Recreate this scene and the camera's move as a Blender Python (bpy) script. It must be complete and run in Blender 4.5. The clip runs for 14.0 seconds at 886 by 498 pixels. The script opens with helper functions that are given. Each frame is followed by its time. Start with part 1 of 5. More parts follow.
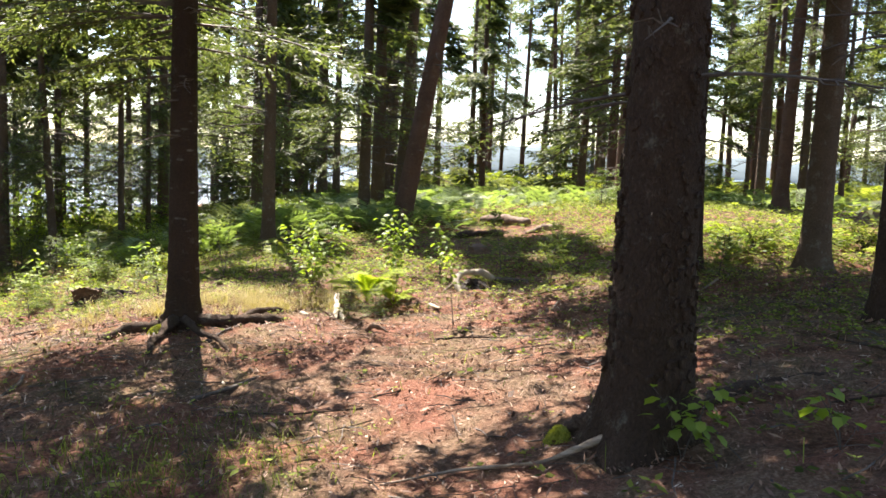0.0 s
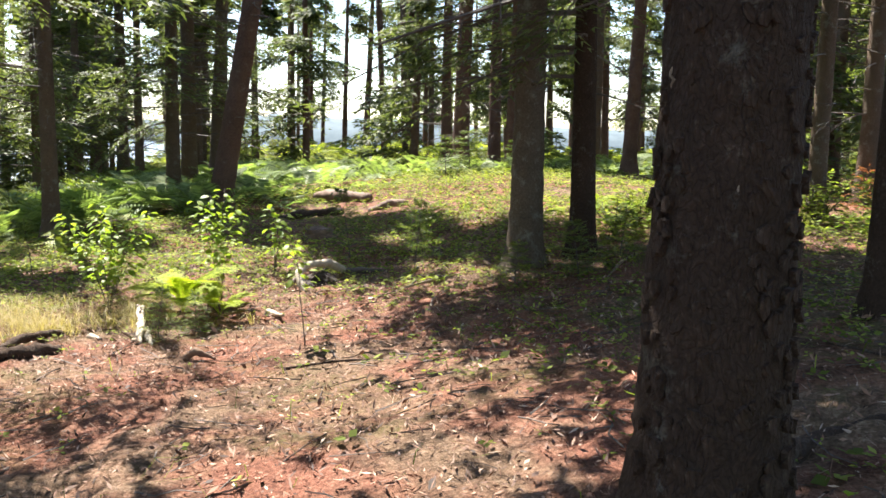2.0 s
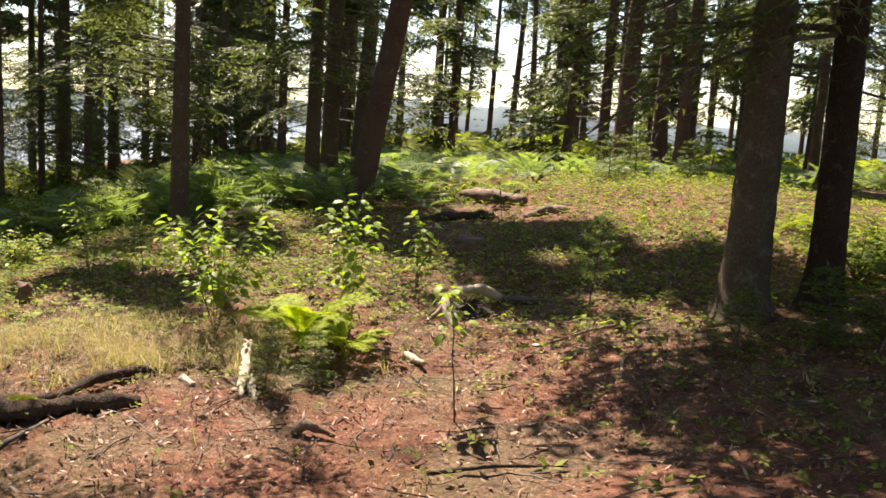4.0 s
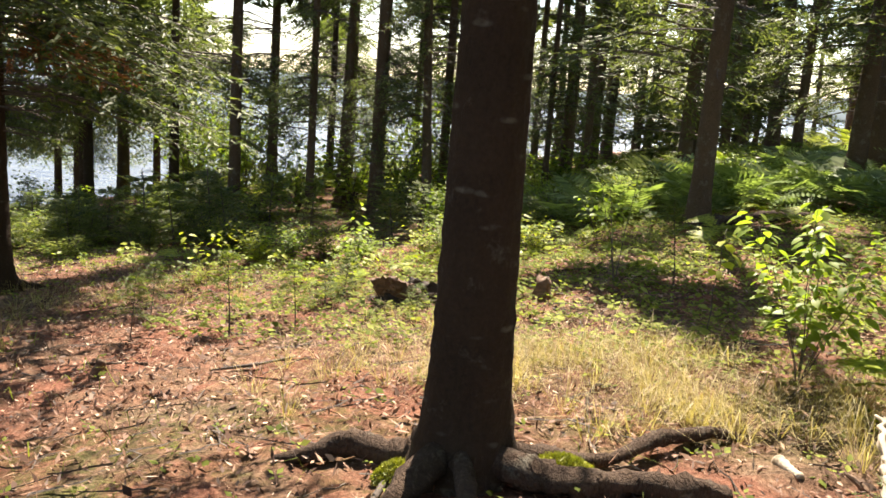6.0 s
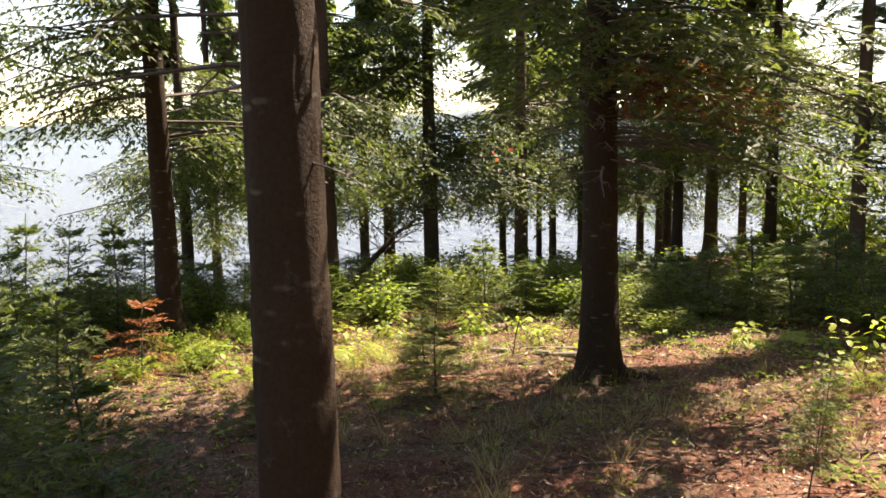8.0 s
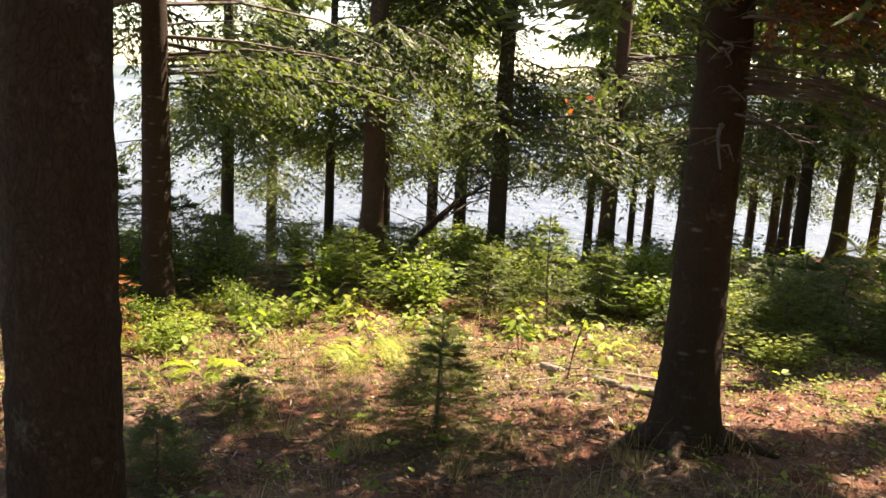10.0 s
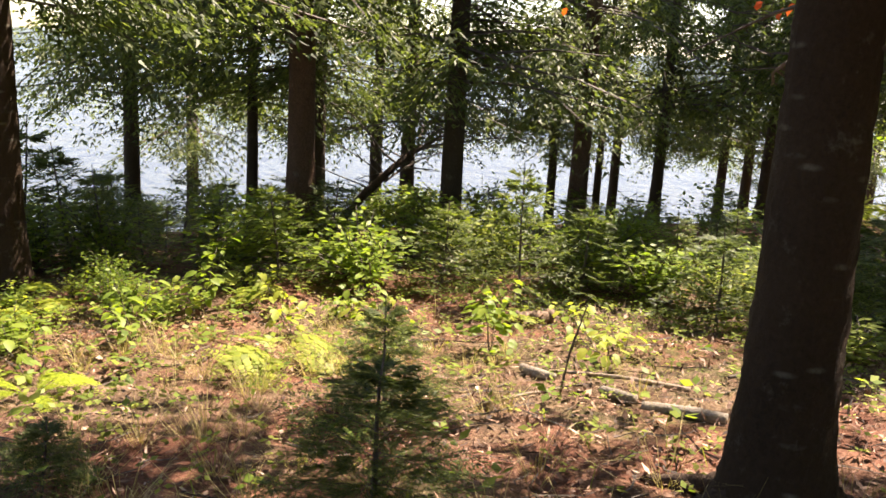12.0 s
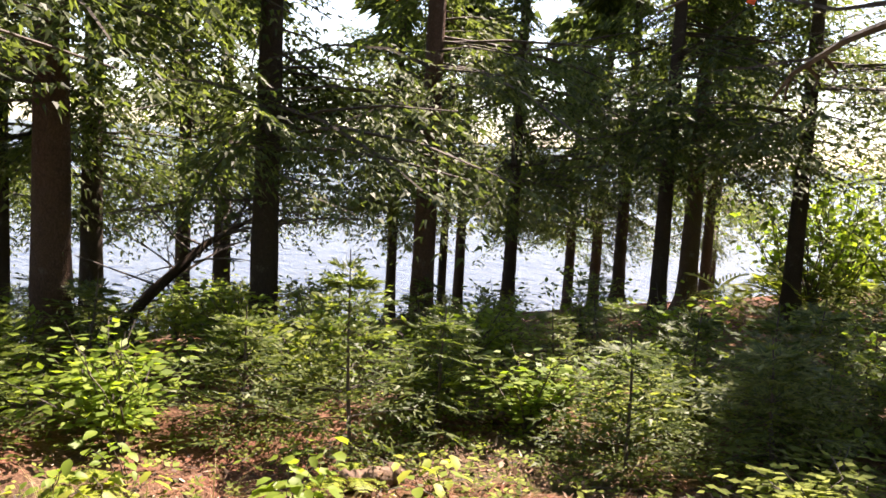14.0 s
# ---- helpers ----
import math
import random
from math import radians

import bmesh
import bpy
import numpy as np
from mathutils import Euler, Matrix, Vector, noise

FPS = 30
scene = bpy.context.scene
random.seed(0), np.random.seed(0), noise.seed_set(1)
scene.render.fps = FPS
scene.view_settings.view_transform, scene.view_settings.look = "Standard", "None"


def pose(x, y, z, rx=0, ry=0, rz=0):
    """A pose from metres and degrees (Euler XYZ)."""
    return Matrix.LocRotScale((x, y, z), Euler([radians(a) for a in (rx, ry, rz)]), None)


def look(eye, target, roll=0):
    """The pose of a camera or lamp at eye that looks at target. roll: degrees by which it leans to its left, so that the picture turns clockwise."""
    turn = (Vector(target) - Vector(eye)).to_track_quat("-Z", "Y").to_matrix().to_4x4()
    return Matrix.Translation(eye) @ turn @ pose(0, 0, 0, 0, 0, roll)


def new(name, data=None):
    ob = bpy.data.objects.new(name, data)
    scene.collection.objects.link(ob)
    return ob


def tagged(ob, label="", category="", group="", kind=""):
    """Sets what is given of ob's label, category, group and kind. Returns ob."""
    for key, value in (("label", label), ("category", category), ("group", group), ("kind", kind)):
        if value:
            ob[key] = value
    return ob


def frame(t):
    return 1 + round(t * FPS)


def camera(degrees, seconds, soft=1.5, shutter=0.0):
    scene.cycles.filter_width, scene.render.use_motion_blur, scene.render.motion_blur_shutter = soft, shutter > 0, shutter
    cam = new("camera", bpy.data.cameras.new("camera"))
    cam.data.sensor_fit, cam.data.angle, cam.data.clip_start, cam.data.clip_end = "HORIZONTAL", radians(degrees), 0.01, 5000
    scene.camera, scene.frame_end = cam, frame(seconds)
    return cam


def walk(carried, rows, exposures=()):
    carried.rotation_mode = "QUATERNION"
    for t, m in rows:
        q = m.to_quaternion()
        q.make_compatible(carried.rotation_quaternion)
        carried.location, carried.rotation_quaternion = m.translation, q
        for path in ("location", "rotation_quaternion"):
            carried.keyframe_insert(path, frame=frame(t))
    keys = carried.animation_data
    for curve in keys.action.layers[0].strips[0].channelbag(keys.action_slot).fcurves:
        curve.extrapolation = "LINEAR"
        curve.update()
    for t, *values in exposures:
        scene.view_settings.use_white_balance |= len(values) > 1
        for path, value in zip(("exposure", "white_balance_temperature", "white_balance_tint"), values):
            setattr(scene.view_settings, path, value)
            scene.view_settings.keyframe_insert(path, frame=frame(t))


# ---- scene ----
cam = camera(55.9, 14.0, soft=1.6)
PATH = [
    (0, (0.026, 0.006, 1.576), (-0.000, 3.985, 1.173), 2.17),
    (0.5, (-0.051, 0.483, 1.507), (0.577, 4.413, 1.112), 2.40),
    (1, (-0.074, 1.023, 1.469), (0.824, 4.869, 0.835), 3.21),
    (1.5, (-0.132, 1.441, 1.483), (0.804, 5.278, 0.852), 3.77),
    (2, (-0.158, 1.957, 1.488), (0.665, 5.839, 0.980), 1.10),
    (2.2, (-0.140, 2.148, 1.458), (0.535, 6.063, 0.988), 1.02),
    (4.3, (-0.274, 3.944, 1.556), (-0.198, 7.899, 0.963), 3.39),
    (4.5, (-0.335, 4.117, 1.544), (-0.440, 8.077, 0.990), 2.66),
    (5, (-0.543, 4.530, 1.448), (-1.382, 8.386, 0.794), 4.00),
    (5.5, (-0.834, 4.875, 1.387), (-2.253, 8.543, 0.658), 4.29),
    (6, (-1.188, 5.128, 1.317), (-3.067, 8.578, 0.567), 4.14),
    (6.5, (-1.646, 5.407, 1.241), (-3.902, 8.640, 0.565), 3.95),
    (7, (-2.197, 5.669, 1.182), (-4.868, 8.571, 0.516), 1.68),
    (7.5, (-2.725, 5.926, 1.151), (-5.926, 8.202, 0.394), 0.18),
    (8, (-3.172, 6.124, 1.141), (-6.795, 7.720, 0.567), -1.02),
    (8.2, (-3.417, 6.267, 1.146), (-7.133, 7.654, 0.629), -1.02),
    (10.3, (-5.196, 7.454, 0.840), (-8.951, 8.567, 0.030), 3.59),
    (10.5, (-5.348, 7.513, 0.800), (-9.104, 8.567, -0.082), 3.74),
    (11, (-5.766, 7.645, 0.719), (-9.525, 8.606, -0.252), 4.50),
    (11.5, (-6.139, 7.775, 0.616), (-9.892, 8.761, -0.355), 4.79),
    (12, (-6.680, 7.905, 0.527), (-10.324, 9.306, -0.345), 3.31),
    (12.5, (-7.171, 8.168, 0.455), (-10.667, 9.962, -0.292), 4.52),
    (13, (-7.613, 8.399, 0.449), (-11.011, 10.405, -0.206), 4.35),
    (13.5, (-8.012, 8.625, 0.421), (-11.270, 10.869, -0.172), 2.97),
    (14, (-8.363, 8.823, 0.328), (-11.749, 10.908, -0.104), 3.21),
]
walk(cam, [(t, look(eye, target, roll)) for t, eye, target, roll in PATH], [(0.0, 2.2, 6800, 15), (2.2, 2.25, 6500, 13), (4.3, 1.65, 7500, 17), (6.0, 2.05, 7400, 15), (8.0, 2.1, 7900, 19), (10.3, 2.25, 8100, 20), (12.5, 2.15, 7500, 21), (14.0, 2.2, 7300, 24)])

# ---- daylight ----
SUN_AZ, SUN_EL = radians(-19), radians(57)      # azimuth from +y, positive towards +x
world = bpy.data.worlds.new("world")
scene.world = world
world.use_nodes = True
wn = world.node_tree.nodes
sky = wn.new("ShaderNodeTexSky")
sky.sky_type = "NISHITA"
sky.sun_disc = False
sky.sun_elevation, sky.sun_rotation = SUN_EL, SUN_AZ
sky.air_density, sky.dust_density, sky.ozone_density = 1.1, 0.5, 1.6
world.node_tree.links.new(sky.outputs[0], wn["Background"].inputs[0])
wn["Background"].inputs[1].default_value = 0.085
sun_dir = Vector((math.sin(SUN_AZ) * math.cos(SUN_EL), math.cos(SUN_AZ) * math.cos(SUN_EL), math.sin(SUN_EL)))
sun = new("sun", bpy.data.lights.new("sun", "SUN"))
sun.data.energy, sun.data.angle, sun.data.color = 5.0, radians(0.55), (1.0, 0.95, 0.86)
sun.matrix_world = look(sun_dir * 60, (0, 0, 0))

rng = np.random.default_rng(7)


# ---- materials ----
def material(name):
    m = bpy.data.materials.new(name)
    m.use_nodes = True
    nt = m.node_tree
    return m, nt, nt.nodes["Principled BSDF"], nt.nodes["Material Output"]


def node(nt, kind, **values):
    n = nt.nodes.new(kind)
    for key, v in values.items():
        n.inputs[key.replace("_", " ")].default_value = v
    return n


def ramp(nt, fac, stops):
    n = nt.nodes.new("ShaderNodeValToRGB")
    while len(n.color_ramp.elements) < len(stops):
        n.color_ramp.elements.new(0.5)
    for e, (p, c) in zip(n.color_ramp.elements, stops):
        e.position, e.color = p, (*c, 1)
    nt.links.new(fac, n.inputs[0])
    return n.outputs[0]


def noise_tex(nt, vec, scale, detail=4.0, rough=0.6, distort=0.0):
    n = node(nt, "ShaderNodeTexNoise", Scale=scale, Detail=detail, Roughness=rough, Distortion=distort)
    nt.links.new(vec, n.inputs["Vector"])
    return n.outputs["Fac"]


def mixcol(nt, fac, a, b, blend="MIX"):
    n = nt.nodes.new("ShaderNodeMix")
    n.data_type, n.blend_type = "RGBA", blend
    for sock, v in ((n.inputs[0], fac), (n.inputs[6], a), (n.inputs[7], b)):
        if isinstance(v, (int, float)):
            sock.default_value = v
        elif isinstance(v, tuple):
            sock.default_value = (*v, 1)
        else:
            nt.links.new(v, sock)
    return n.outputs[2]


def bump(nt, height, bsdf, strength=0.5, distance=0.02, normal=None):
    n = node(nt, "ShaderNodeBump", Strength=strength, Distance=distance)
    nt.links.new(height, n.inputs["Height"])
    if normal:
        nt.links.new(normal, n.inputs["Normal"])
    if bsdf:
        nt.links.new(n.outputs[0], bsdf.inputs["Normal"])
    return n.outputs[0]


def mapped(nt, scale=(1, 1, 1), coord="Object"):
    tc = nt.nodes.new("ShaderNodeTexCoord")
    mp = node(nt, "ShaderNodeMapping", Scale=scale)
    nt.links.new(tc.outputs[coord], mp.inputs[0])
    return mp.outputs[0]


def maths(nt, op, a, b=None, clamp=False):
    n = nt.nodes.new("ShaderNodeMath")
    n.operation, n.use_clamp = op, clamp
    for sock, v in zip(n.inputs, (a, b)):
        if v is None:
            continue
        if isinstance(v, (int, float)):
            sock.default_value = v
        else:
            nt.links.new(v, sock)
    return n.outputs[0]


def leaf_material(name, dark, mid, light, glow=0.45, rough=0.5, gloss=0.35):
    """Foliage: colour by piece, light passing through it."""
    m, nt, bsdf, out = material(name)
    geo = nt.nodes.new("ShaderNodeNewGeometry")
    info = nt.nodes.new("ShaderNodeObjectInfo")
    n = noise_tex(nt, mapped(nt), 1.3, 2.0)
    pick = maths(nt, "ADD", maths(nt, "MULTIPLY", geo.outputs["Random Per Island"], 0.55),
                 maths(nt, "ADD", maths(nt, "MULTIPLY", info.outputs["Random"], 0.2), maths(nt, "MULTIPLY", n, 0.35)))
    col = ramp(nt, pick, [(0.15, dark), (0.5, mid), (0.9, light)])
    nt.links.new(col, bsdf.inputs["Base Color"])
    bsdf.inputs["Roughness"].default_value = rough
    bsdf.inputs["Specular IOR Level"].default_value = gloss
    tr = nt.nodes.new("ShaderNodeBsdfTranslucent")
    warm = mixcol(nt, 1.0, col, (1.15, 1.2, 0.55), "MULTIPLY")
    nt.links.new(warm, tr.inputs[0])
    mix = nt.nodes.new("ShaderNodeMixShader")
    mix.inputs[0].default_value = glow
    nt.links.new(bsdf.outputs[0], mix.inputs[1])
    nt.links.new(tr.outputs[0], mix.inputs[2])
    nt.links.new(mix.outputs[0], out.inputs[0])
    return m


def bark_material(name, deep, mid, pale, scale=1.0, plates=True, lichen=0.15, spots=False):
    m, nt, bsdf, out = material(name)
    v1 = mapped(nt, (1, 1, 0.5))
    v2 = mapped(nt, (1, 1, 0.9))
    vor = nt.nodes.new("ShaderNodeTexVoronoi")
    vor.feature = "DISTANCE_TO_EDGE"
    vor.inputs["Scale"].default_value = 58 * scale
    warp = nt.nodes.new("ShaderNodeMixRGB")
    warp.blend_type = "ADD"
    warp.inputs[0].default_value = 0.16
    nz = node(nt, "ShaderNodeTexNoise", Scale=9.0, Detail=3.0)
    nt.links.new(v1, nz.inputs["Vector"])
    nt.links.new(v1, warp.inputs[1])
    nt.links.new(nz.outputs["Color"], warp.inputs[2])
    nt.links.new(warp.outputs[0], vor.inputs["Vector"])
    edge = ramp(nt, vor.outputs["Distance"], [(0.0, (0, 0, 0)), (0.1, (0.7,) * 3), (0.45, (1, 1, 1))])
    fine = noise_tex(nt, v2, 60, 5, 0.7)
    big = noise_tex(nt, v2, 3.2, 3)
    relief = maths(nt, "ADD", maths(nt, "MULTIPLY", edge, 0.24 if plates else 0.06), maths(nt, "MULTIPLY", fine, 0.75))
    c = ramp(nt, maths(nt, "ADD", maths(nt, "MULTIPLY", relief, 0.6), maths(nt, "MULTIPLY", big, 0.35)), [(0.2, deep), (0.55, mid), (0.95, pale)])
    lich = ramp(nt, noise_tex(nt, v2, 7.5, 6, 0.75), [(0.62 - lichen * 0.3, (0, 0, 0)), (0.72, (1, 1, 1))])
    c = mixcol(nt, maths(nt, "MULTIPLY", lich, lichen * 2.2, True), c, (0.26, 0.27, 0.22))
    if spots:
        vs = nt.nodes.new("ShaderNodeTexVoronoi")
        vs.inputs["Scale"].default_value = 5.5
        nt.links.new(mapped(nt, (1, 1, 3.2)), vs.inputs["Vector"])
        near = ramp(nt, vs.outputs["Distance"], [(0.10, (1, 1, 1)), (0.26, (0, 0, 0))])
        far = ramp(nt, noise_tex(nt, v2, 11, 4), [(0.42, (0, 0, 0)), (0.6, (1, 1, 1))])
        c = mixcol(nt, maths(nt, "MULTIPLY", maths(nt, "MULTIPLY", near, far), 0.5), c, (0.2, 0.19, 0.155))
    nt.links.new(c, bsdf.inputs["Base Color"])
    bsdf.inputs["Roughness"].default_value = 0.9
    bsdf.inputs["Specular IOR Level"].default_value = 0.2
    bump(nt, relief, bsdf, 0.9, 0.022 if plates else 0.013)
    return m


def ground_material():
    """Forest floor: rusty needles, grey leaf litter, moss and straw in patches."""
    m, nt, bsdf, out = material("forest_floor")
    v = mapped(nt)
    patch = noise_tex(nt, v, 0.45, 4, 0.6, 0.4)
    patch2 = noise_tex(nt, v, 1.1, 5, 0.65, 0.6)
    fine = noise_tex(nt, v, 38, 6, 0.75)
    speck = nt.nodes.new("ShaderNodeTexVoronoi")
    speck.inputs["Scale"].default_value = 55
    nt.links.new(v, speck.inputs["Vector"])
    needles = node(nt, "ShaderNodeTexNoise", Scale=130.0, Detail=3.0, Distortion=1.6)
    nt.links.new(mapped(nt, (1, 0.35, 1)), needles.inputs["Vector"])
    rust = ramp(nt, maths(nt, "ADD", maths(nt, "MULTIPLY", fine, 0.6), maths(nt, "MULTIPLY", needles.outputs["Fac"], 0.4)),
                [(0.25, (0.045, 0.022, 0.014)), (0.5, (0.2, 0.085, 0.055)), (0.75, (0.46, 0.24, 0.16))])
    litter = ramp(nt, fine, [(0.25, (0.05, 0.038, 0.026)), (0.5, (0.18, 0.115, 0.072)), (0.8, (0.42, 0.31, 0.22))])
    moss = ramp(nt, noise_tex(nt, v, 24, 5, 0.7), [(0.3, (0.02, 0.03, 0.008)), (0.55, (0.075, 0.095, 0.02)), (0.8, (0.2, 0.22, 0.05))])
    col = mixcol(nt, ramp(nt, patch2, [(0.42, (0, 0, 0)), (0.6, (1, 1, 1))]), rust, litter)
    bits = ramp(nt, noise_tex(nt, v, 9, 6, 0.75), [(0.42, (0, 0, 0)), (0.6, (1, 1, 1))])
    col = mixcol(nt, maths(nt, "MULTIPLY", maths(nt, "MULTIPLY", ramp(nt, patch, [(0.5, (0, 0, 0)), (0.62, (1, 1, 1))]), bits), 0.75), col, moss)
    humus = ramp(nt, noise_tex(nt, v, 4.3, 7, 0.8), [(0.46, (1, 1, 1)), (0.63, (0.22, 0.2, 0.19))])
    col = mixcol(nt, 0.8, col, humus, "MULTIPLY")
    dirt = ramp(nt, speck.outputs["Distance"], [(0.2, (0.55, 0.5, 0.45)), (0.55, (1, 1, 1))])
    col = mixcol(nt, 0.5, col, dirt, "MULTIPLY")
    nt.links.new(col, bsdf.inputs["Base Color"])
    bsdf.inputs["Roughness"].default_value = 0.95
    bsdf.inputs["Specular IOR Level"].default_value = 0.15
    h = maths(nt, "ADD", fine, maths(nt, "MULTIPLY", needles.outputs["Fac"], 0.5))
    bump(nt, h, bsdf, 0.8, 0.03)
    return m


def wood_material(name, deep, mid, pale, scale=1.0, rough=0.8, grain=(0.16, 1, 1)):
    m, nt, bsdf, out = material(name)
    v = mapped(nt, grain)
    f = noise_tex(nt, v, 55 * scale, 6, 0.7, 0.3)
    b = noise_tex(nt, mapped(nt), 4, 4)
    c = ramp(nt, maths(nt, "ADD", maths(nt, "MULTIPLY", f, 0.65), maths(nt, "MULTIPLY", b, 0.35)), [(0.3, deep), (0.5, mid), (0.72, pale)])
    nt.links.new(c, bsdf.inputs["Base Color"])
    bsdf.inputs["Roughness"].default_value = rough
    bump(nt, f, bsdf, 0.7, 0.01)
    return m


def litter_material(name, stops):
    m, nt, bsdf, out = material(name)
    geo = nt.nodes.new("ShaderNodeNewGeometry")
    nt.links.new(ramp(nt, geo.outputs["Random Per Island"], stops), bsdf.inputs["Base Color"])
    bsdf.inputs["Roughness"].default_value = 0.75
    return m


M_GROUND = ground_material()
M_SPRUCE = bark_material("spruce_bark", (0.007, 0.0045, 0.003), (0.055, 0.034, 0.022), (0.21, 0.138, 0.094), 0.9)
M_FIR = bark_material("fir_bark", (0.012, 0.008, 0.005), (0.05, 0.031, 0.019), (0.14, 0.092, 0.06), 1.6, False, 0.08, True)
M_GREY = bark_material("grey_bark", (0.03, 0.022, 0.014), (0.13, 0.1, 0.068), (0.33, 0.275, 0.2), 0.9, True, 0.3)
M_RED = bark_material("red_pine_bark", (0.025, 0.014, 0.009), (0.125, 0.074, 0.052), (0.25, 0.165, 0.125), 0.7)
# paler spruce bark: distance haze and light on trunks put into its colour
M_LITBARK = bark_material("spruce_bark_haze_lit", (0.038, 0.026, 0.017), (0.125, 0.087, 0.058), (0.27, 0.2, 0.145), 1.2, True, 0.25)
M_CEDAR = bark_material("cedar_bark", (0.018, 0.013, 0.01), (0.075, 0.055, 0.04), (0.17, 0.13, 0.1), 1.3)
M_TWIG = wood_material("dead_twig", (0.025, 0.018, 0.014), (0.075, 0.058, 0.046), (0.19, 0.155, 0.13))
M_ROOT = bark_material("root_bark", (0.012, 0.008, 0.006), (0.075, 0.049, 0.034), (0.24, 0.18, 0.13), 0.9, True, 0.16)
M_PALE = wood_material("weathered_wood", (0.1, 0.07, 0.045), (0.36, 0.29, 0.21), (0.62, 0.53, 0.42))
M_BLEACH = wood_material("bleached_root_wood", (0.27, 0.21, 0.15), (0.43, 0.36, 0.27), (0.62, 0.54, 0.43), 0.8, 0.8, (1, 0.12, 0.7))
M_DRY = wood_material("dry_grey_wood", (0.07, 0.05, 0.034), (0.23, 0.17, 0.12), (0.46, 0.38, 0.29))
M_ROT = wood_material("rotten_wood", (0.03, 0.018, 0.011), (0.12, 0.07, 0.042), (0.27, 0.17, 0.1))
M_SOIL = wood_material("dark_humus", (0.008, 0.005, 0.003), (0.03, 0.018, 0.011), (0.09, 0.055, 0.032))
M_SLAB = wood_material("old_stump_wood", (0.025, 0.014, 0.008), (0.11, 0.06, 0.034), (0.24, 0.145, 0.085), 0.6)
M_BIRCH = bark_material("birch_bark", (0.03, 0.022, 0.016), (0.36, 0.31, 0.25), (0.68, 0.62, 0.53), 0.5, False, 0.12)
M_NEEDLE = leaf_material("spruce_needles", (0.034, 0.047, 0.021), (0.09, 0.118, 0.047), (0.2, 0.225, 0.095), 0.55)
M_CEDARLEAF = leaf_material("cedar_sprays", (0.03, 0.046, 0.017), (0.09, 0.122, 0.042), (0.2, 0.24, 0.085), 0.58)
M_YOUNG = leaf_material("young_fir_needles", (0.032, 0.055, 0.018), (0.098, 0.135, 0.04), (0.22, 0.255, 0.07), 0.58)
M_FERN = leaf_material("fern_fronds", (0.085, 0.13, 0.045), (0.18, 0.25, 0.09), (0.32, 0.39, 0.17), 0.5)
# brighter, yellower fern copy with the sunlight put into its colour
M_SUNFERN = leaf_material("fern_fronds_sun_in_colour", (0.14, 0.19, 0.018), (0.3, 0.37, 0.035), (0.45, 0.5, 0.07), 0.55, 0.6, 0.15)
M_LEAF = leaf_material("broad_leaves", (0.07, 0.12, 0.018), (0.16, 0.24, 0.034), (0.33, 0.4, 0.065), 0.55)
M_COVER = leaf_material("ground_leaves", (0.04, 0.055, 0.012), (0.12, 0.155, 0.03), (0.34, 0.38, 0.09), 0.5, 0.7, 0.12)
M_YELLOW = leaf_material("yellowing_leaves", (0.12, 0.16, 0.018), (0.27, 0.33, 0.045), (0.48, 0.48, 0.08), 0.55)
M_STRAW = leaf_material("dry_grass", (0.15, 0.115, 0.045), (0.35, 0.28, 0.125), (0.56, 0.48, 0.26), 0.45)
M_RUSTLEAF = leaf_material("dead_needles", (0.12, 0.04, 0.018), (0.28, 0.10, 0.045), (0.45, 0.2, 0.09), 0.4)
M_REDLEAF = leaf_material("red_leaves", (0.5, 0.06, 0.02), (0.7, 0.10, 0.03), (0.8, 0.2, 0.05), 0.5)
M_LITTER = litter_material("leaf_litter", [(0.0, (0.03, 0.017, 0.011)), (0.35, (0.13, 0.062, 0.036)), (0.65, (0.25, 0.135, 0.082)), (0.9, (0.33, 0.205, 0.14)), (1.0, (0.5, 0.39, 0.29))])
M_MOSS = leaf_material("moss", (0.1, 0.115, 0.015), (0.23, 0.25, 0.03), (0.4, 0.4, 0.07), 0.3)


# ---- building helpers ----
def part(name, data, mat, parent=None, label="", place=None):
    """Links mesh data (or a bmesh) as one object, under a thing or a part."""
    if isinstance(data, bmesh.types.BMesh):
        me = bpy.data.meshes.new(name)
        data.to_mesh(me)
        data.free()
        data = me
    if mat and not data.materials:
        data.materials.append(mat)
    ob = new(name, data)
    if parent:
        ob.parent = parent
    if place is not None:
        ob.matrix_basis = place
    if label:
        ob["label"] = label
    return ob


def mesh_of(name, verts, faces, smooth=False, mat=None):
    me = bpy.data.meshes.new(name)
    me.from_pydata([tuple(v) for v in np.asarray(verts).tolist()], [], [tuple(int(i) for i in f) for f in (faces.tolist() if isinstance(faces, np.ndarray) else faces)])
    if smooth:
        me.polygons.foreach_set("use_smooth", np.ones(len(me.polygons), bool))
    if mat:
        me.materials.append(mat)
    me.update()
    return me


def thing(name, m, label, category, group="", kind=""):
    ob = new(name)
    ob.empty_display_size = 0.1
    ob.matrix_world = m
    return tagged(ob, label, category, group, kind)


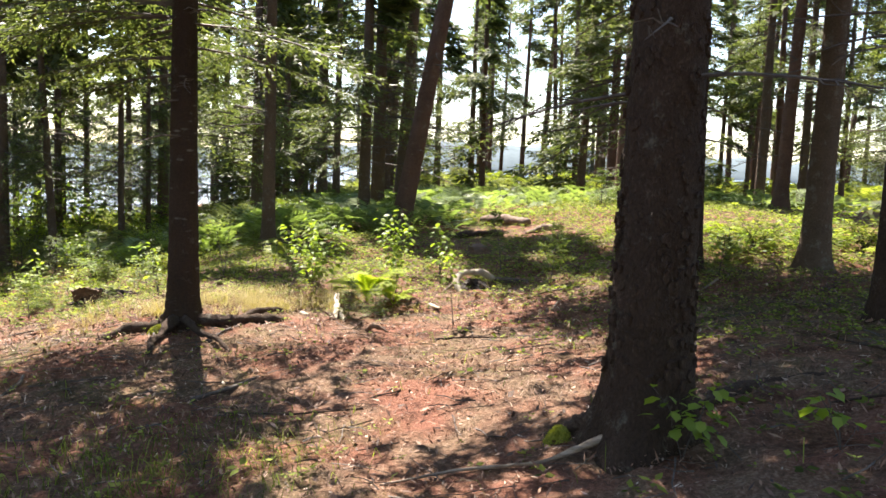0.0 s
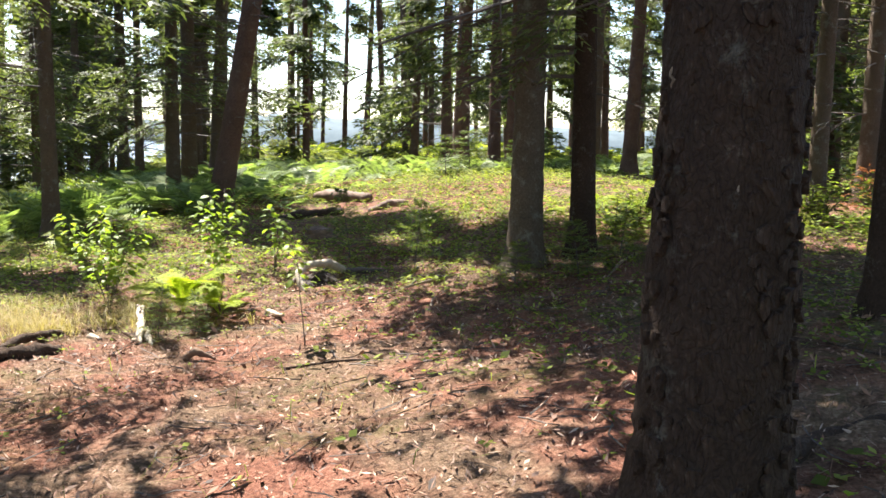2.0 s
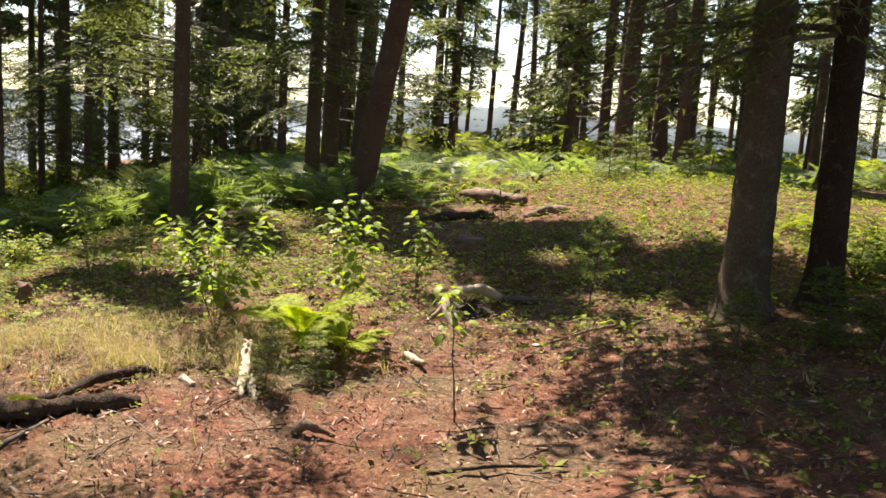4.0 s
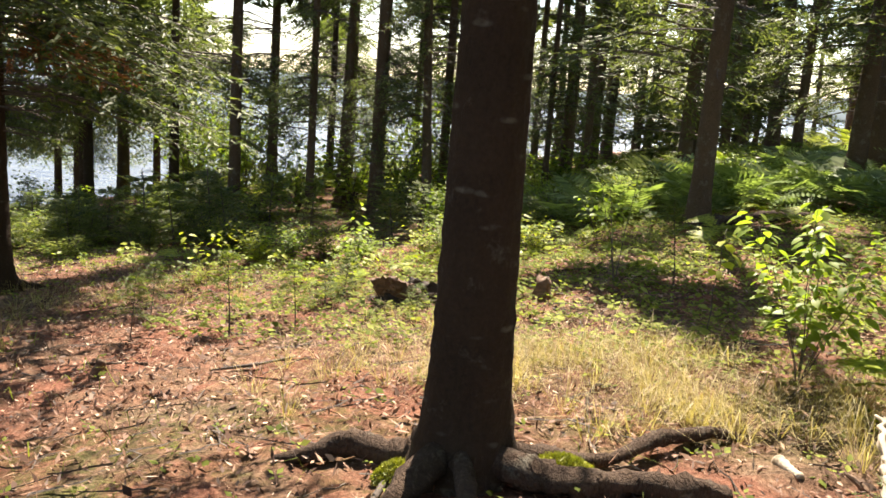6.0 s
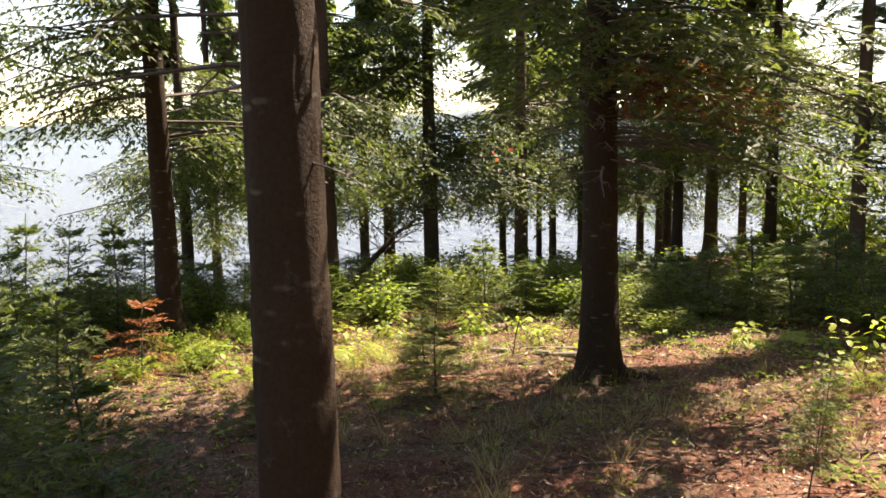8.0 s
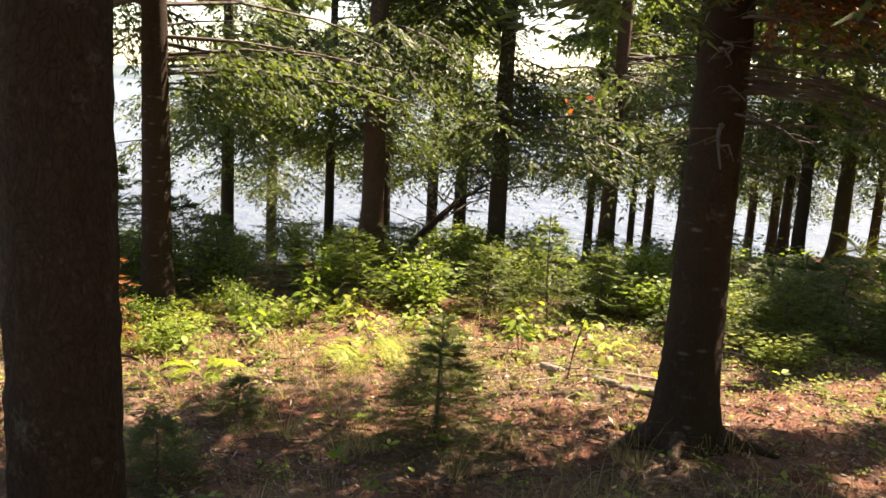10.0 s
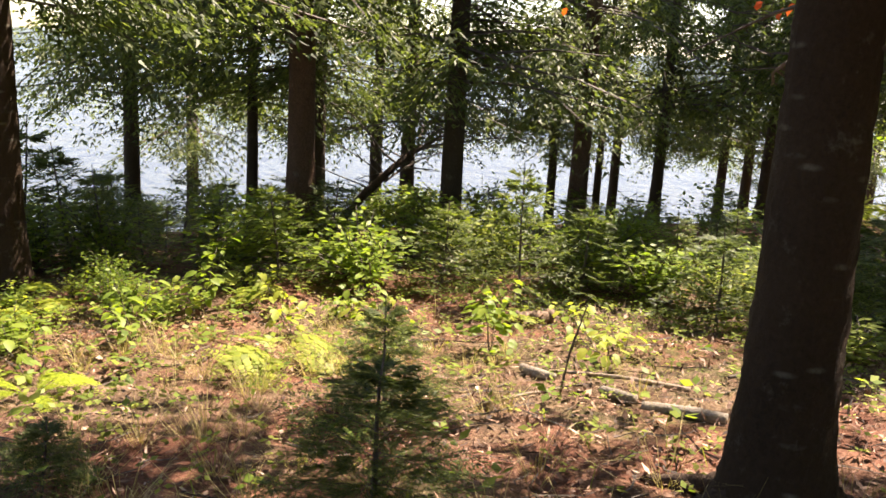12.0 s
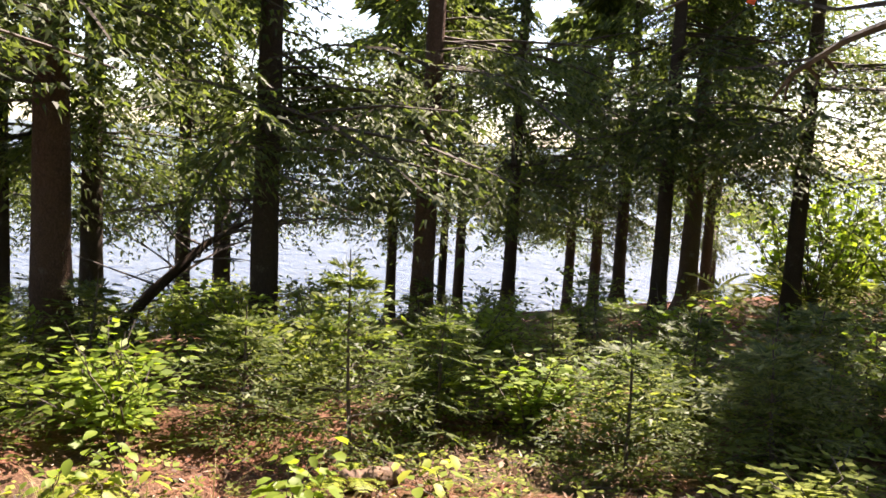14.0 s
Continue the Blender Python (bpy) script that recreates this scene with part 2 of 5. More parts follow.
def tube(points, radii, sides=8, wobble=0.0, seed=0, cap=True):
    """Vertices and quads of a bent round stem."""
    r = np.random.default_rng(seed)
    points = np.asarray(points, float)
    n = len(points)
    tang = np.gradient(points, axis=0)
    tang /= np.linalg.norm(tang, axis=1)[:, None] + 1e-9
    ref = np.array([0.31, 0.17, 1.0]) if abs(tang[:, 2]).mean() < 0.8 else np.array([1.0, 0.13, 0.21])
    a = np.cross(tang, ref)
    a /= np.linalg.norm(a, axis=1)[:, None]
    b = np.cross(tang, a)
    ang = np.linspace(0, 2 * np.pi, sides, endpoint=False)
    rad = np.asarray(radii, float)[:, None] * (1 + wobble * r.standard_normal((n, sides)))
    ring = points[:, None] + rad[..., None] * (np.cos(ang)[None, :, None] * a[:, None] + np.sin(ang)[None, :, None] * b[:, None])
    verts = ring.reshape(-1, 3)
    i, j = np.meshgrid(np.arange(n - 1), np.arange(sides), indexing="ij")
    k = (j + 1) % sides
    faces = np.stack([i * sides + j, i * sides + k, (i + 1) * sides + k, (i + 1) * sides + j], -1).reshape(-1, 4).tolist()
    if cap:
        faces += [tuple(range(sides))[::-1], tuple(range((n - 1) * sides, n * sides))]
    return verts, faces


def merged(pieces):
    vs, fs, off = [], [], 0
    for v, f in pieces:
        vs.append(np.asarray(v, float))
        fs += [tuple(int(i) + off for i in q) for q in f]
        off += len(v)
    return np.concatenate(vs), fs


def ease(a, b, x):
    s = np.clip((x - a) / (b - a), 0, 1)
    return s * s * (3 - 2 * s)


def height(x, y):
    """The lie of the land: falling to the lake on the -x side, a low rise ahead, banks at the shore."""
    u = np.logaddexp(0, (-x - 0.8) * 1.6) / 1.6
    early = 0.9 * (1 - ease(5, 8, y))
    z = 0.12 - 0.112 * u + 0.32 * ease(9, 20, y) * ease(-8, -2, x)
    z = z + 0.5 * ease(0, 1, (x + early - 0.3) / 3.9) * (1 - ease(17, 26, y))
    z = z - 0.17 * ease(2.6, 5.8, -x) * (1 - 0.75 * ease(11.5, 14, -x)) - 0.1 * np.exp(-((x - 0.4) / 1.4) ** 2 - ((y - 9.0) / 2.2) ** 2)
    z = z - 2.6 * ease(17.5, 30, -x) - 4.8 * ease(60, 80, y) - 4.8 * ease(48, 70, x)
    return z + 0.03 * np.sin(1.3 * x + 0.7 * y) * np.sin(0.9 * y - 0.5 * x) + 0.018 * np.sin(3.1 * x + 1.2) * np.sin(2.7 * y)


def gz(x, y):
    return float(height(np.float64(x), np.float64(y)))


# ---- ground, lake, far shore ----
def graded(lo, hi, fine_lo, fine_hi, step):
    mid = np.arange(fine_lo, fine_hi + step / 2, step)
    out = lambda span: np.cumsum(step * 1.12 ** np.arange(1, 200))[: int(np.searchsorted(np.cumsum(step * 1.12 ** np.arange(1, 200)), span)) + 1]
    a, b = fine_lo - out(fine_lo - lo), fine_hi + out(hi - fine_hi)
    return np.concatenate([a[::-1], mid, b])


gx, gy = graded(-2500, 2500, -14, 5, 0.1), graded(-2500, 2500, 1.0, 14, 0.1)
X, Y = np.meshgrid(gx, gy, indexing="ij")
Z = height(X, Y) - 9.0 * ease(90, 220, np.hypot(X, Y))
rough = 0.012 * np.sin(9 * X + 2 * np.sin(5 * Y)) * np.sin(8.3 * Y + 1.5 * np.sin(6 * X)) + 0.011 * rng.standard_normal(X.shape)
Z = Z + rough * (np.hypot(X + 4, Y - 7) < 16)
nx, ny = X.shape
ii, jj = np.meshgrid(np.arange(nx - 1), np.arange(ny - 1), indexing="ij")
gf = np.stack([ii * ny + jj, (ii + 1) * ny + jj, (ii + 1) * ny + jj + 1, ii * ny + jj + 1], -1).reshape(-1, 4)
ground = part("ground", mesh_of("ground", np.stack([X, Y, Z], -1).reshape(-1, 3), gf, True), M_GROUND)
tagged(ground, "forest floor of rusty needles, leaf litter and moss", "ground", kind="structure")

LAKE = -4.6
m_water, nt, bsdf, _ = material("lake_water")
bsdf.inputs["Base Color"].default_value = (0.05, 0.062, 0.088, 1)
bsdf.inputs["Roughness"].default_value = 0.2
bsdf.inputs["IOR"].default_value = 1.333
bsdf.inputs["Specular IOR Level"].default_value = 0.45
wv = mapped(nt, (1, 1, 1))
wave = maths(nt, "ADD", noise_tex(nt, mapped(nt, (0.5, 1.2, 1)), 1.6, 4, 0.6), maths(nt, "MULTIPLY", noise_tex(nt, wv, 0.12, 3), 1.5))
bump(nt, wave, bsdf, 0.9, 0.35)
lake = part("lake", mesh_of("lake", [(-3500, -3500, LAKE), (3500, -3500, LAKE), (3500, 3500, LAKE), (-3500, 3500, LAKE)], [(0, 1, 2, 3)]), m_water)
tagged(lake, "wide pale lake with small ripples", "lake", kind="structure")

m_hill, nt, bsdf, _ = material("far_woods_hazed")
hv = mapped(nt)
# bluish distance haze is mixed into the colour of the woods
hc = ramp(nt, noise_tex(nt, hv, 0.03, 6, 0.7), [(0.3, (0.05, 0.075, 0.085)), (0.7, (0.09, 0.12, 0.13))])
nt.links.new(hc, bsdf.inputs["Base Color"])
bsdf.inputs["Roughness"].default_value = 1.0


def far_shore():
    az = np.linspace(0, 2 * np.pi, 721)
    r = 1500 + 300 * np.sin(az * 3 + 1) + 120 * np.sin(az * 7)
    h = 27 + 10 * np.sin(az * 5 + 0.6) + 4 * np.sin(az * 13) + 2 * np.sin(az * 41) + 2.2 * rng.standard_normal(len(az))
    rows = []
    for rr, hh in ((0, LAKE - 0.5), (6, LAKE + 5), (90, 0.7), (240, 1.0), (400, 0.5)):
        z = np.full_like(az, hh) if hh < 0 or hh == 5 + LAKE else h * hh
        rows.append(np.stack([(r + rr) * np.cos(az), (r + rr) * np.sin(az), z], -1))
    v = np.concatenate(rows)
    n = len(az)
    f = [(k * n + i, k * n + i + 1, (k + 1) * n + i + 1, (k + 1) * n + i) for k in range(4) for i in range(n - 1)]
    return mesh_of("far_shore", v, f, True)


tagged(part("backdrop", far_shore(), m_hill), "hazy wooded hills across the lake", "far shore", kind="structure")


# ---- foliage meshes ----
def blades(base, way, side, length, width):
    """Pointed flat pieces, four corners each: arrays of roots, directions, side directions, lengths, widths."""
    L, Wd = length[:, None], width[:, None]
    p0, p3 = base, base + way * L
    mid = base + way * L * 0.45
    v = np.stack([p0, mid + side * Wd, p3, mid - side * Wd], 1).reshape(-1, 3)
    n = len(base)
    f = (np.arange(n) * 4)[:, None] + np.arange(4)
    return v, f


def spikes(base, way, side, length, width):
    """Narrow three-cornered pieces for needle sprays."""
    L, Wd = length[:, None], width[:, None]
    mid = base + way * L * 0.18
    v = np.stack([mid + side * Wd, base + way * L, mid - side * Wd], 1).reshape(-1, 3)
    return v, (np.arange(len(base)) * 3)[:, None] + np.arange(3)


def unit(v):
    return v / (np.linalg.norm(v, axis=-1, keepdims=True) + 1e-9)


def bough(r, length, droop, twigs=11, blade=0.12, width=0.016, spread=0.42, hang=0.0, per=5):
    """One flat spray growing along +x: side twigs set with short needle blades."""
    s = np.linspace(0.18, 1.0, twigs)
    roots, ways, sides, lens, wids = [], [], [], [], []
    axis = lambda q: np.stack([length * q, 0 * q, -droop * length * q ** 1.8 + 0.10 * length * q], -1)
    for side in (-1, 1):
        for q in s:
            tl = spread * length * (1.05 - q) ** 0.75 * r.uniform(0.7, 1.15) + 0.06
            a = r.uniform(0.75, 1.15)
            d = np.array([math.cos(a), side * math.sin(a), -0.15 - hang + 0.18 * r.standard_normal()])
            d /= np.linalg.norm(d)
            k = max(2, int(per * tl / (spread * length) + 1.5))
            w = np.linspace(0.1, 1.0, k)
            p = axis(np.full(k, q)) + d * (w * tl)[:, None]
            p[:, 2] -= 0.35 * hang * tl * w ** 2
            for sd in (-1, 1):
                e = np.cross(d, [0, 0, 1.0])
                dd = unit(d * 0.85 + sd * e * r.uniform(0.25, 0.7, (k, 1)) + r.normal(0, 0.16, (k, 3)))
                dd[:, 2] -= hang * 0.5
                dd = unit(dd)
                roots.append(p)
                ways.append(dd)
                sides.append(unit(np.cross(dd, unit(np.array([0, 0, 1.0]) + r.normal(0, 0.45, (k, 3))))))
                lens.append(blade * r.uniform(0.7, 1.3, k))
                wids.append(width * r.uniform(0.7, 1.3, k))
    k = twigs
    roots.append(axis(s)); ways.append(unit(np.tile([1, 0, -droop], (k, 1)) + r.normal(0, 0.25, (k, 3))))
    sides.append(np.tile([0, 1.0, 0], (k, 1))); lens.append(np.full(k, blade)); wids.append(np.full(k, width))
    v, f = spikes(np.concatenate(roots), np.concatenate(ways), np.concatenate(sides), np.concatenate(lens), np.concatenate(wids) * 1.15)
    ax = axis(np.linspace(0, 0.9, 4))
    tv, tf = tube(ax, 0.008 * length * np.linspace(1.2, 0.3, 4), 3, cap=False)
    return v, f, tv, np.array(tf)


def placed(v, m):
    return v @ np.array(m.to_3x3()).T + np.array(m.translation)


def crown_mesh(seed, low, top, radius, count, coarse_from, style="spruce", scale=1.0):
    """A conifer's living boughs, from the lowest whorl to the tip; fine ones low down, coarser ones above."""
    r = np.random.default_rng(seed)
    V, F, TV, TF, off, toff = [], [], [], [], 0, 0
    for k in range(count):
        q = (k + r.uniform(0, 1)) / count
        z = low + (top - low) * q ** (1.4 if style == "cedar" else 1.25)
        fine = z < coarse_from
        length = radius * (1 - 0.85 * (z - low) / (top - low)) * r.uniform(0.5, 1.2) * (1.0 if fine or style in ("wide", "far") else 0.75)
        if k % 4 == 0 or style == "wide":
            az, knot = k * 1.7 + r.uniform(-0.8, 0.8), z
        else:
            az, z = az + r.uniform(-0.35, 0.35), knot + r.uniform(-0.25, 0.35)
        if style == "cedar":
            b = bough(r, length, r.uniform(0.0, 0.45), 13 if fine else 7, 0.092 if fine else 0.24, 0.0138 if fine else 0.045, 0.4, 0.38, 8 if fine else 3)
        elif style == "wide":
            b = bough(r, length, r.uniform(0.1, 0.4), 8, 0.22, 0.038, 0.42, 0.12, 4)
        elif style == "far":
            b = bough(r, length, r.uniform(0.15, 0.5), 8, 0.28, 0.038, 0.42, 0.15, 3)
        else:
            b = bough(r, length, r.uniform(0.15, 0.5), 10 if fine else 6, 0.115 if fine else 0.31, 0.011 if fine else 0.07, 0.42, 0.12, 7 if fine else 2)
        m = pose(0, 0, z) @ pose(0, 0, 0, 0, 0, math.degrees(az)) @ pose(0, 0, 0, r.uniform(-15, 15), r.uniform(-12, 14), 0)
        V.append(placed(b[0], m)); F.append(b[1] + off); off += len(b[0])
        TV.append(placed(b[2], m)); TF.append(b[3] + toff); toff += len(b[2])
    return np.concatenate(V), np.concatenate(F), np.concatenate(TV), np.concatenate(TF)


def dead_branch_mesh(seed, low, high, count, reach):
    """Bare dead lower branches with side twigs."""
    r = np.random.default_rng(seed)
    out = []
    for k in range(count):
        z, az, ln = r.uniform(low, high), r.uniform(0, 6.283) if count > 1 else 0.0, reach * r.uniform(0.3, 1.1)
        n = 6
        s = np.linspace(0, 1, n)
        pts = np.stack([ln * s, 0.12 * ln * np.cumsum(r.normal(0, 0.5, n)) / 2, -r.uniform(0.05, 0.5) * ln * s ** 1.6 + 0.1 * ln * s], -1)
        m = pose(0, 0, z, 0, 0, math.degrees(az))
        out.append(tube(placed(pts, m), np.linspace(0.011, 0.003, n) * (0.7 + ln * 0.4), 4, cap=False))
        for q in range(1 + int(ln * 5)):
            a = r.uniform(0.25, 0.95)
            p0 = np.array([np.interp(a, s, pts[:, i]) for i in range(3)])
            tl = ln * 0.42 * r.uniform(0.3, 1.0) * (1.1 - a)
            d = unit(np.array([1.0, r.choice([-1, 1]) * r.uniform(0.5, 1.3), r.uniform(-0.6, 0.2)]))
            p = p0 + d * np.linspace(0, tl, 3)[:, None] + r.normal(0, 0.02, (3, 3)) * [[0], [1], [1]]
            out.append(tube(placed(p, m), [0.005, 0.0035, 0.002], 3, cap=False))
    return merged(out)


def two_tone(name, v, f, tv, tf, leaf, wood):
    """Foliage and its wood in one mesh with two materials."""
    me = mesh_of(name, np.concatenate([v, tv]), f.tolist() + (tf + len(v)).tolist())
    me.materials.append(leaf)
    me.materials.append(wood)
    me.polygons.foreach_set("material_index", np.concatenate([np.zeros(len(f), int), np.ones(len(tf), int)]))
    me.update()
    return me


def make_crowns():
    made = {}
    spec = {
        "spruce_a": (11, 1.9, 14.0, 2.3, 80, 5.2, "spruce"), "spruce_b": (12, 2.3, 15.0, 2.4, 80, 5.4, "spruce"),
        "spruce_low": (13, 1.2, 13.0, 2.5, 84, 4.6, "spruce"), "high_a": (14, 4.2, 16.0, 2.2, 60, 7.5, "spruce"),
        "high_b": (15, 4.6, 15.0, 2.0, 56, 7.5, "spruce"),
        "cedar_a": (16, 2.0, 9.8, 2.4, 104, 4.6, "cedar"), "cedar_b": (17, 2.3, 10.8, 2.5, 104, 4.8, "cedar"), "cedar_c": (18, 1.8, 8.8, 2.2, 98, 4.8, "cedar"),
        # shade, low_shade and dapple crowns: out of view, added to shade the ground
        "shade": (27, 4.2, 11.5, 3.0, 132, 0.0, "wide"), "low_shade": (30, 4.5, 12.0, 3.6, 170, 0.0, "wide"), "bare": (31, 7.5, 18.0, 2.0, 48, 0.0, "far"), "slim": (28, 1.7, 9.0, 1.8, 54, 4.6, "spruce"),
        "dapple": (29, 4.6, 12.0, 2.5, 75, 0.0, "wide"),
        "far_a": (19, 2.6, 14.0, 2.3, 48, 0.0, "far"), "far_b": (23, 4.2, 15.0, 2.1, 44, 0.0, "far"), "far_c": (24, 0.9, 11.0, 2.1, 48, 0.0, "far"),
    }
    for key, (seed, *a, style) in spec.items():
        v, f, tv, tf = crown_mesh(seed, *a, style)
        mat = M_CEDARLEAF if style == "cedar" else M_NEEDLE
        made[key] = two_tone("crown", v, f, tv, tf, mat, M_TWIG)
    return made


CROWNS = make_crowns()
STICKS = [mesh_of("dead_branch", *dead_branch_mesh(40 + k, 0, 0.01, 1, 1.2), mat=M_TWIG) for k in range(6)]
DEAD = [mesh_of("dry_brush", *dead_branch_mesh(20 + k, 1.1, 5.5, 32, 1.5), mat=M_TWIG) for k in range(3)]


# ---- trees ----
def trunk_mesh(dia, tall, lean, bend, seed, fine):
    """A tapered trunk with swelling roots, as rings from below the ground to the top."""
    r = np.random.default_rng(seed)
    sides = 40 if fine else 14
    z = np.concatenate([np.linspace(-0.25, 0.6, 22 if fine else 8), np.linspace(0.64, 4.5, 64 if fine else 10), np.linspace(4.8, tall, 14 if fine else 8)])
    ang = np.linspace(0, 2 * np.pi, sides, endpoint=False)
    lobes = 0.5 + 0.5 * np.cos(ang * r.integers(4, 6) + r.uniform(0, 6)) ** 3
    taper = np.clip(1 - 0.92 * (z / tall), 0.08, 1.1)
    flare = np.exp(-np.clip(z + 0.05, 0, None) / 0.16)
    rad = dia / 2 * (taper[:, None] + flare[:, None] * (0.22 + 0.75 * lobes[None]) + 0.12 * np.exp(-np.clip(z, 0, None) / 0.6)[:, None])
    n1 = np.sin(ang[None] * 3 + z[:, None] * 1.3 + seed) * 0.025 + np.sin(ang[None] * 2 - z[:, None] * 0.8) * 0.02
    rad = rad * (1 + n1 + (0.022 if fine else 0.03) * r.standard_normal(rad.shape))
    cx = lean[0] * z + bend[0] * np.clip(z - 1, 0, None) ** 2
    cy = lean[1] * z + bend[1] * np.clip(z - 1, 0, None) ** 2
    v = np.stack([cx[:, None] + rad * np.cos(ang), cy[:, None] + rad * np.sin(ang), np.repeat(z[:, None], sides, 1)], -1)
    i, j = np.meshgrid(np.arange(len(z) - 1), np.arange(sides), indexing="ij")
    k = (j + 1) % sides
    f = np.stack([i * sides + j, i * sides + k, (i + 1) * sides + k, (i + 1) * sides + j], -1).reshape(-1, 4)
    return mesh_of("trunk", v.reshape(-1, 3), f, True)


tree_count = 0


def tree(x, y, dia, crown, bark, label, lean=(0, 0), bend=(0, 0), fine=False, tall=None, dead=True, size=1.0, turn=None, shift=(0, 0), category="conifer", name="conifer_tree"):
    global tree_count
    tree_count += 1
    tall = tall or {"h": 17.0, "s": 15.5, "c": 12.5, "f": 15.5, "d": 15.5, "l": 15.5, "b": 19.0}[crown[0]]
    t = thing(name, pose(x, y, gz(x, y)), label, category, "forest trees")
    part("trunk", trunk_mesh(dia, tall, lean, bend, 100 + tree_count, fine), bark, t)
    turn = turn if turn is not None else (tree_count * 137.5) % 360
    m = Matrix(((size, 0, lean[0], shift[0]), (0, size, lean[1], shift[1]), (0, 0, 1, 0), (0, 0, 0, 1))) @ pose(0, 0, 0, 0, 0, turn)
    part("crown", CROWNS[crown], None, t, place=m)
    if dead and fine:
        r = np.random.default_rng(tree_count)
        for k in range(18):
            z, s = r.uniform(1.5, 4.5), r.uniform(0.5, 1.25)
            part("dead_branch", STICKS[k % 6], None, t, "bare grey dead branch", place=pose(lean[0] * z, lean[1] * z, z, 0, 0, r.uniform(0, 360)) @ Matrix.Scale(s, 4))
    elif dead:
        part("dry_brush", DEAD[tree_count % 3], None, t, "bare grey dead twigs", place=m)["kind"] = "stuff"
    return t


SPR, FIR, CED, PIN, GRY = ("mature spruce with dark scaly bark and bare lower twigs", "fir with smooth dark bark and pale lichen spots",
                           "shore cedar with dark trunk and drooping sprays", "tall conifer with reddish bark and high crown", "conifer with grey weathered bark on mossy floor")
BARK = {"S": (M_SPRUCE, SPR), "N": (M_LITBARK, "slender spruce with greyish bark lightened for haze, and dry lower twigs"), "F": (M_FIR, FIR), "C": (M_CEDAR, CED), "R": (M_RED, PIN), "G": (M_GREY, GRY)}


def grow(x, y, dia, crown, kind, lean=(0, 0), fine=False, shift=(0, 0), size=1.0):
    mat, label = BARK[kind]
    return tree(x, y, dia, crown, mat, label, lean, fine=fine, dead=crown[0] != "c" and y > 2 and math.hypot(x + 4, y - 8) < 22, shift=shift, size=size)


# shift moves crowns off their trunks to place shade on the ground
grow(1, 3.92, 0.385, "shade", "S", fine=True, shift=(0.0, 1.9))
grow(-2.42, 7.66, 0.27, "dapple", "F", fine=True, shift=(-0.7, -0.4))
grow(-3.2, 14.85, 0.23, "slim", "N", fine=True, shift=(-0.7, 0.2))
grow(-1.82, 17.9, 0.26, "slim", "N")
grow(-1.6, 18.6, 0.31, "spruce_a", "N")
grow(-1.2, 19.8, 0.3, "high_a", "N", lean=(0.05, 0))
grow(-0.95, 16.3, 0.38, "bare", "R", lean=(0.17, 0.03), fine=True)
grow(2.22, 9.45, 0.31, "shade", "G", fine=True, shift=(-0.6, 0.8))
grow(2.75, 9.35, 0.23, "spruce_a", "S", lean=(-0.02, 0), fine=True)
grow(3.85, 8.75, 0.28, "high_a", "N", lean=(0.02, 0), fine=True)
grow(3.1, 5.85, 0.155, "shade", "S", lean=(0.01, 0), fine=True, shift=(-0.9, 0.8))
grow(6.4, 11, 0.22, "shade", "N")
grow(8.2, 12.4, 0.27, "high_a", "N")
grow(5, 26.2, 0.32, "high_a", "R")
grow(4.75, 23.2, 0.46, "high_b", "R", lean=(0.02, 0))
grow(6.1, 24.8, 0.38, "high_a", "R")
grow(5.6, 21.5, 0.3, "high_b", "R", lean=(0.02, 0))
grow(7.1, 18, 0.3, "high_a", "R", lean=(0.03, 0))
grow(9.4, 25.5, 0.32, "high_b", "N")
grow(11.5, 27.5, 0.3, "high_a", "N")
grow(13, 24.5, 0.32, "high_b", "N", lean=(-0.05, 0))
grow(5.6, 36, 0.32, "bare", "R")
grow(6.6, 38, 0.26, "spruce_a", "N")
grow(2.1, 50, 0.34, "bare", "R")
grow(1.2, 51.5, 0.42, "bare", "R")
grow(4.2, 50.5, 0.32, "bare", "R", lean=(0.02, 0))
grow(5.6, 52, 0.44, "bare", "R", lean=(0.04, 0))
grow(7, 53, 0.34, "bare", "R", lean=(0.1, 0))
grow(6.6, 51, 0.3, "bare", "R", lean=(-0.03, 0))
grow(13.5, 52, 0.36, "bare", "R")
grow(16.5, 50, 0.36, "bare", "R", lean=(-0.03, 0))
grow(19.5, 51, 0.34, "bare", "R")
grow(22.5, 48, 0.36, "bare", "R", lean=(0.04, 0))
grow(26, 50, 0.34, "bare", "R")
grow(30, 46, 0.36, "bare", "N")
grow(33, 43, 0.34, "bare", "N")
grow(-8.66, 9.9, 0.29, "low_shade", "F", lean=(-0.055, 0.038), fine=True)
grow(-5.75, 6.74, 0.26, "high_b", "F", lean=(-0.03, 0), fine=True)
grow(-7.12, 7.05, 0.27, "high_a", "S", fine=True)
grow(-13.3, 7.05, 0.28, "cedar_b", "F", fine=True)
grow(-15.4, 9.6, 0.31, "cedar_b", "R")
grow(-15.5, 11.35, 0.25, "cedar_a", "C")
grow(-20.3, 15.2, 0.17, "cedar_c", "C")
grow(-16.1, 13.35, 0.25, "cedar_b", "R")
grow(-21.2, 17.1, 0.2, "cedar_b", "C")
grow(-18.9, 7.95, 0.22, "cedar_a", "C")
grow(-22.5, 9, 0.24, "cedar_b", "C")
grow(-17.6, 9.4, 0.15, "cedar_c", "C")
grow(-20.7, 11.95, 0.23, "cedar_a", "C")
grow(-20.6, 12.5, 0.27, "cedar_b", "C")
grow(-17.4, 10.2, 0.23, "cedar_c", "C")
grow(-20, 16, 0.14, "cedar_a", "C")
grow(-22, 20.4, 0.22, "cedar_c", "C")
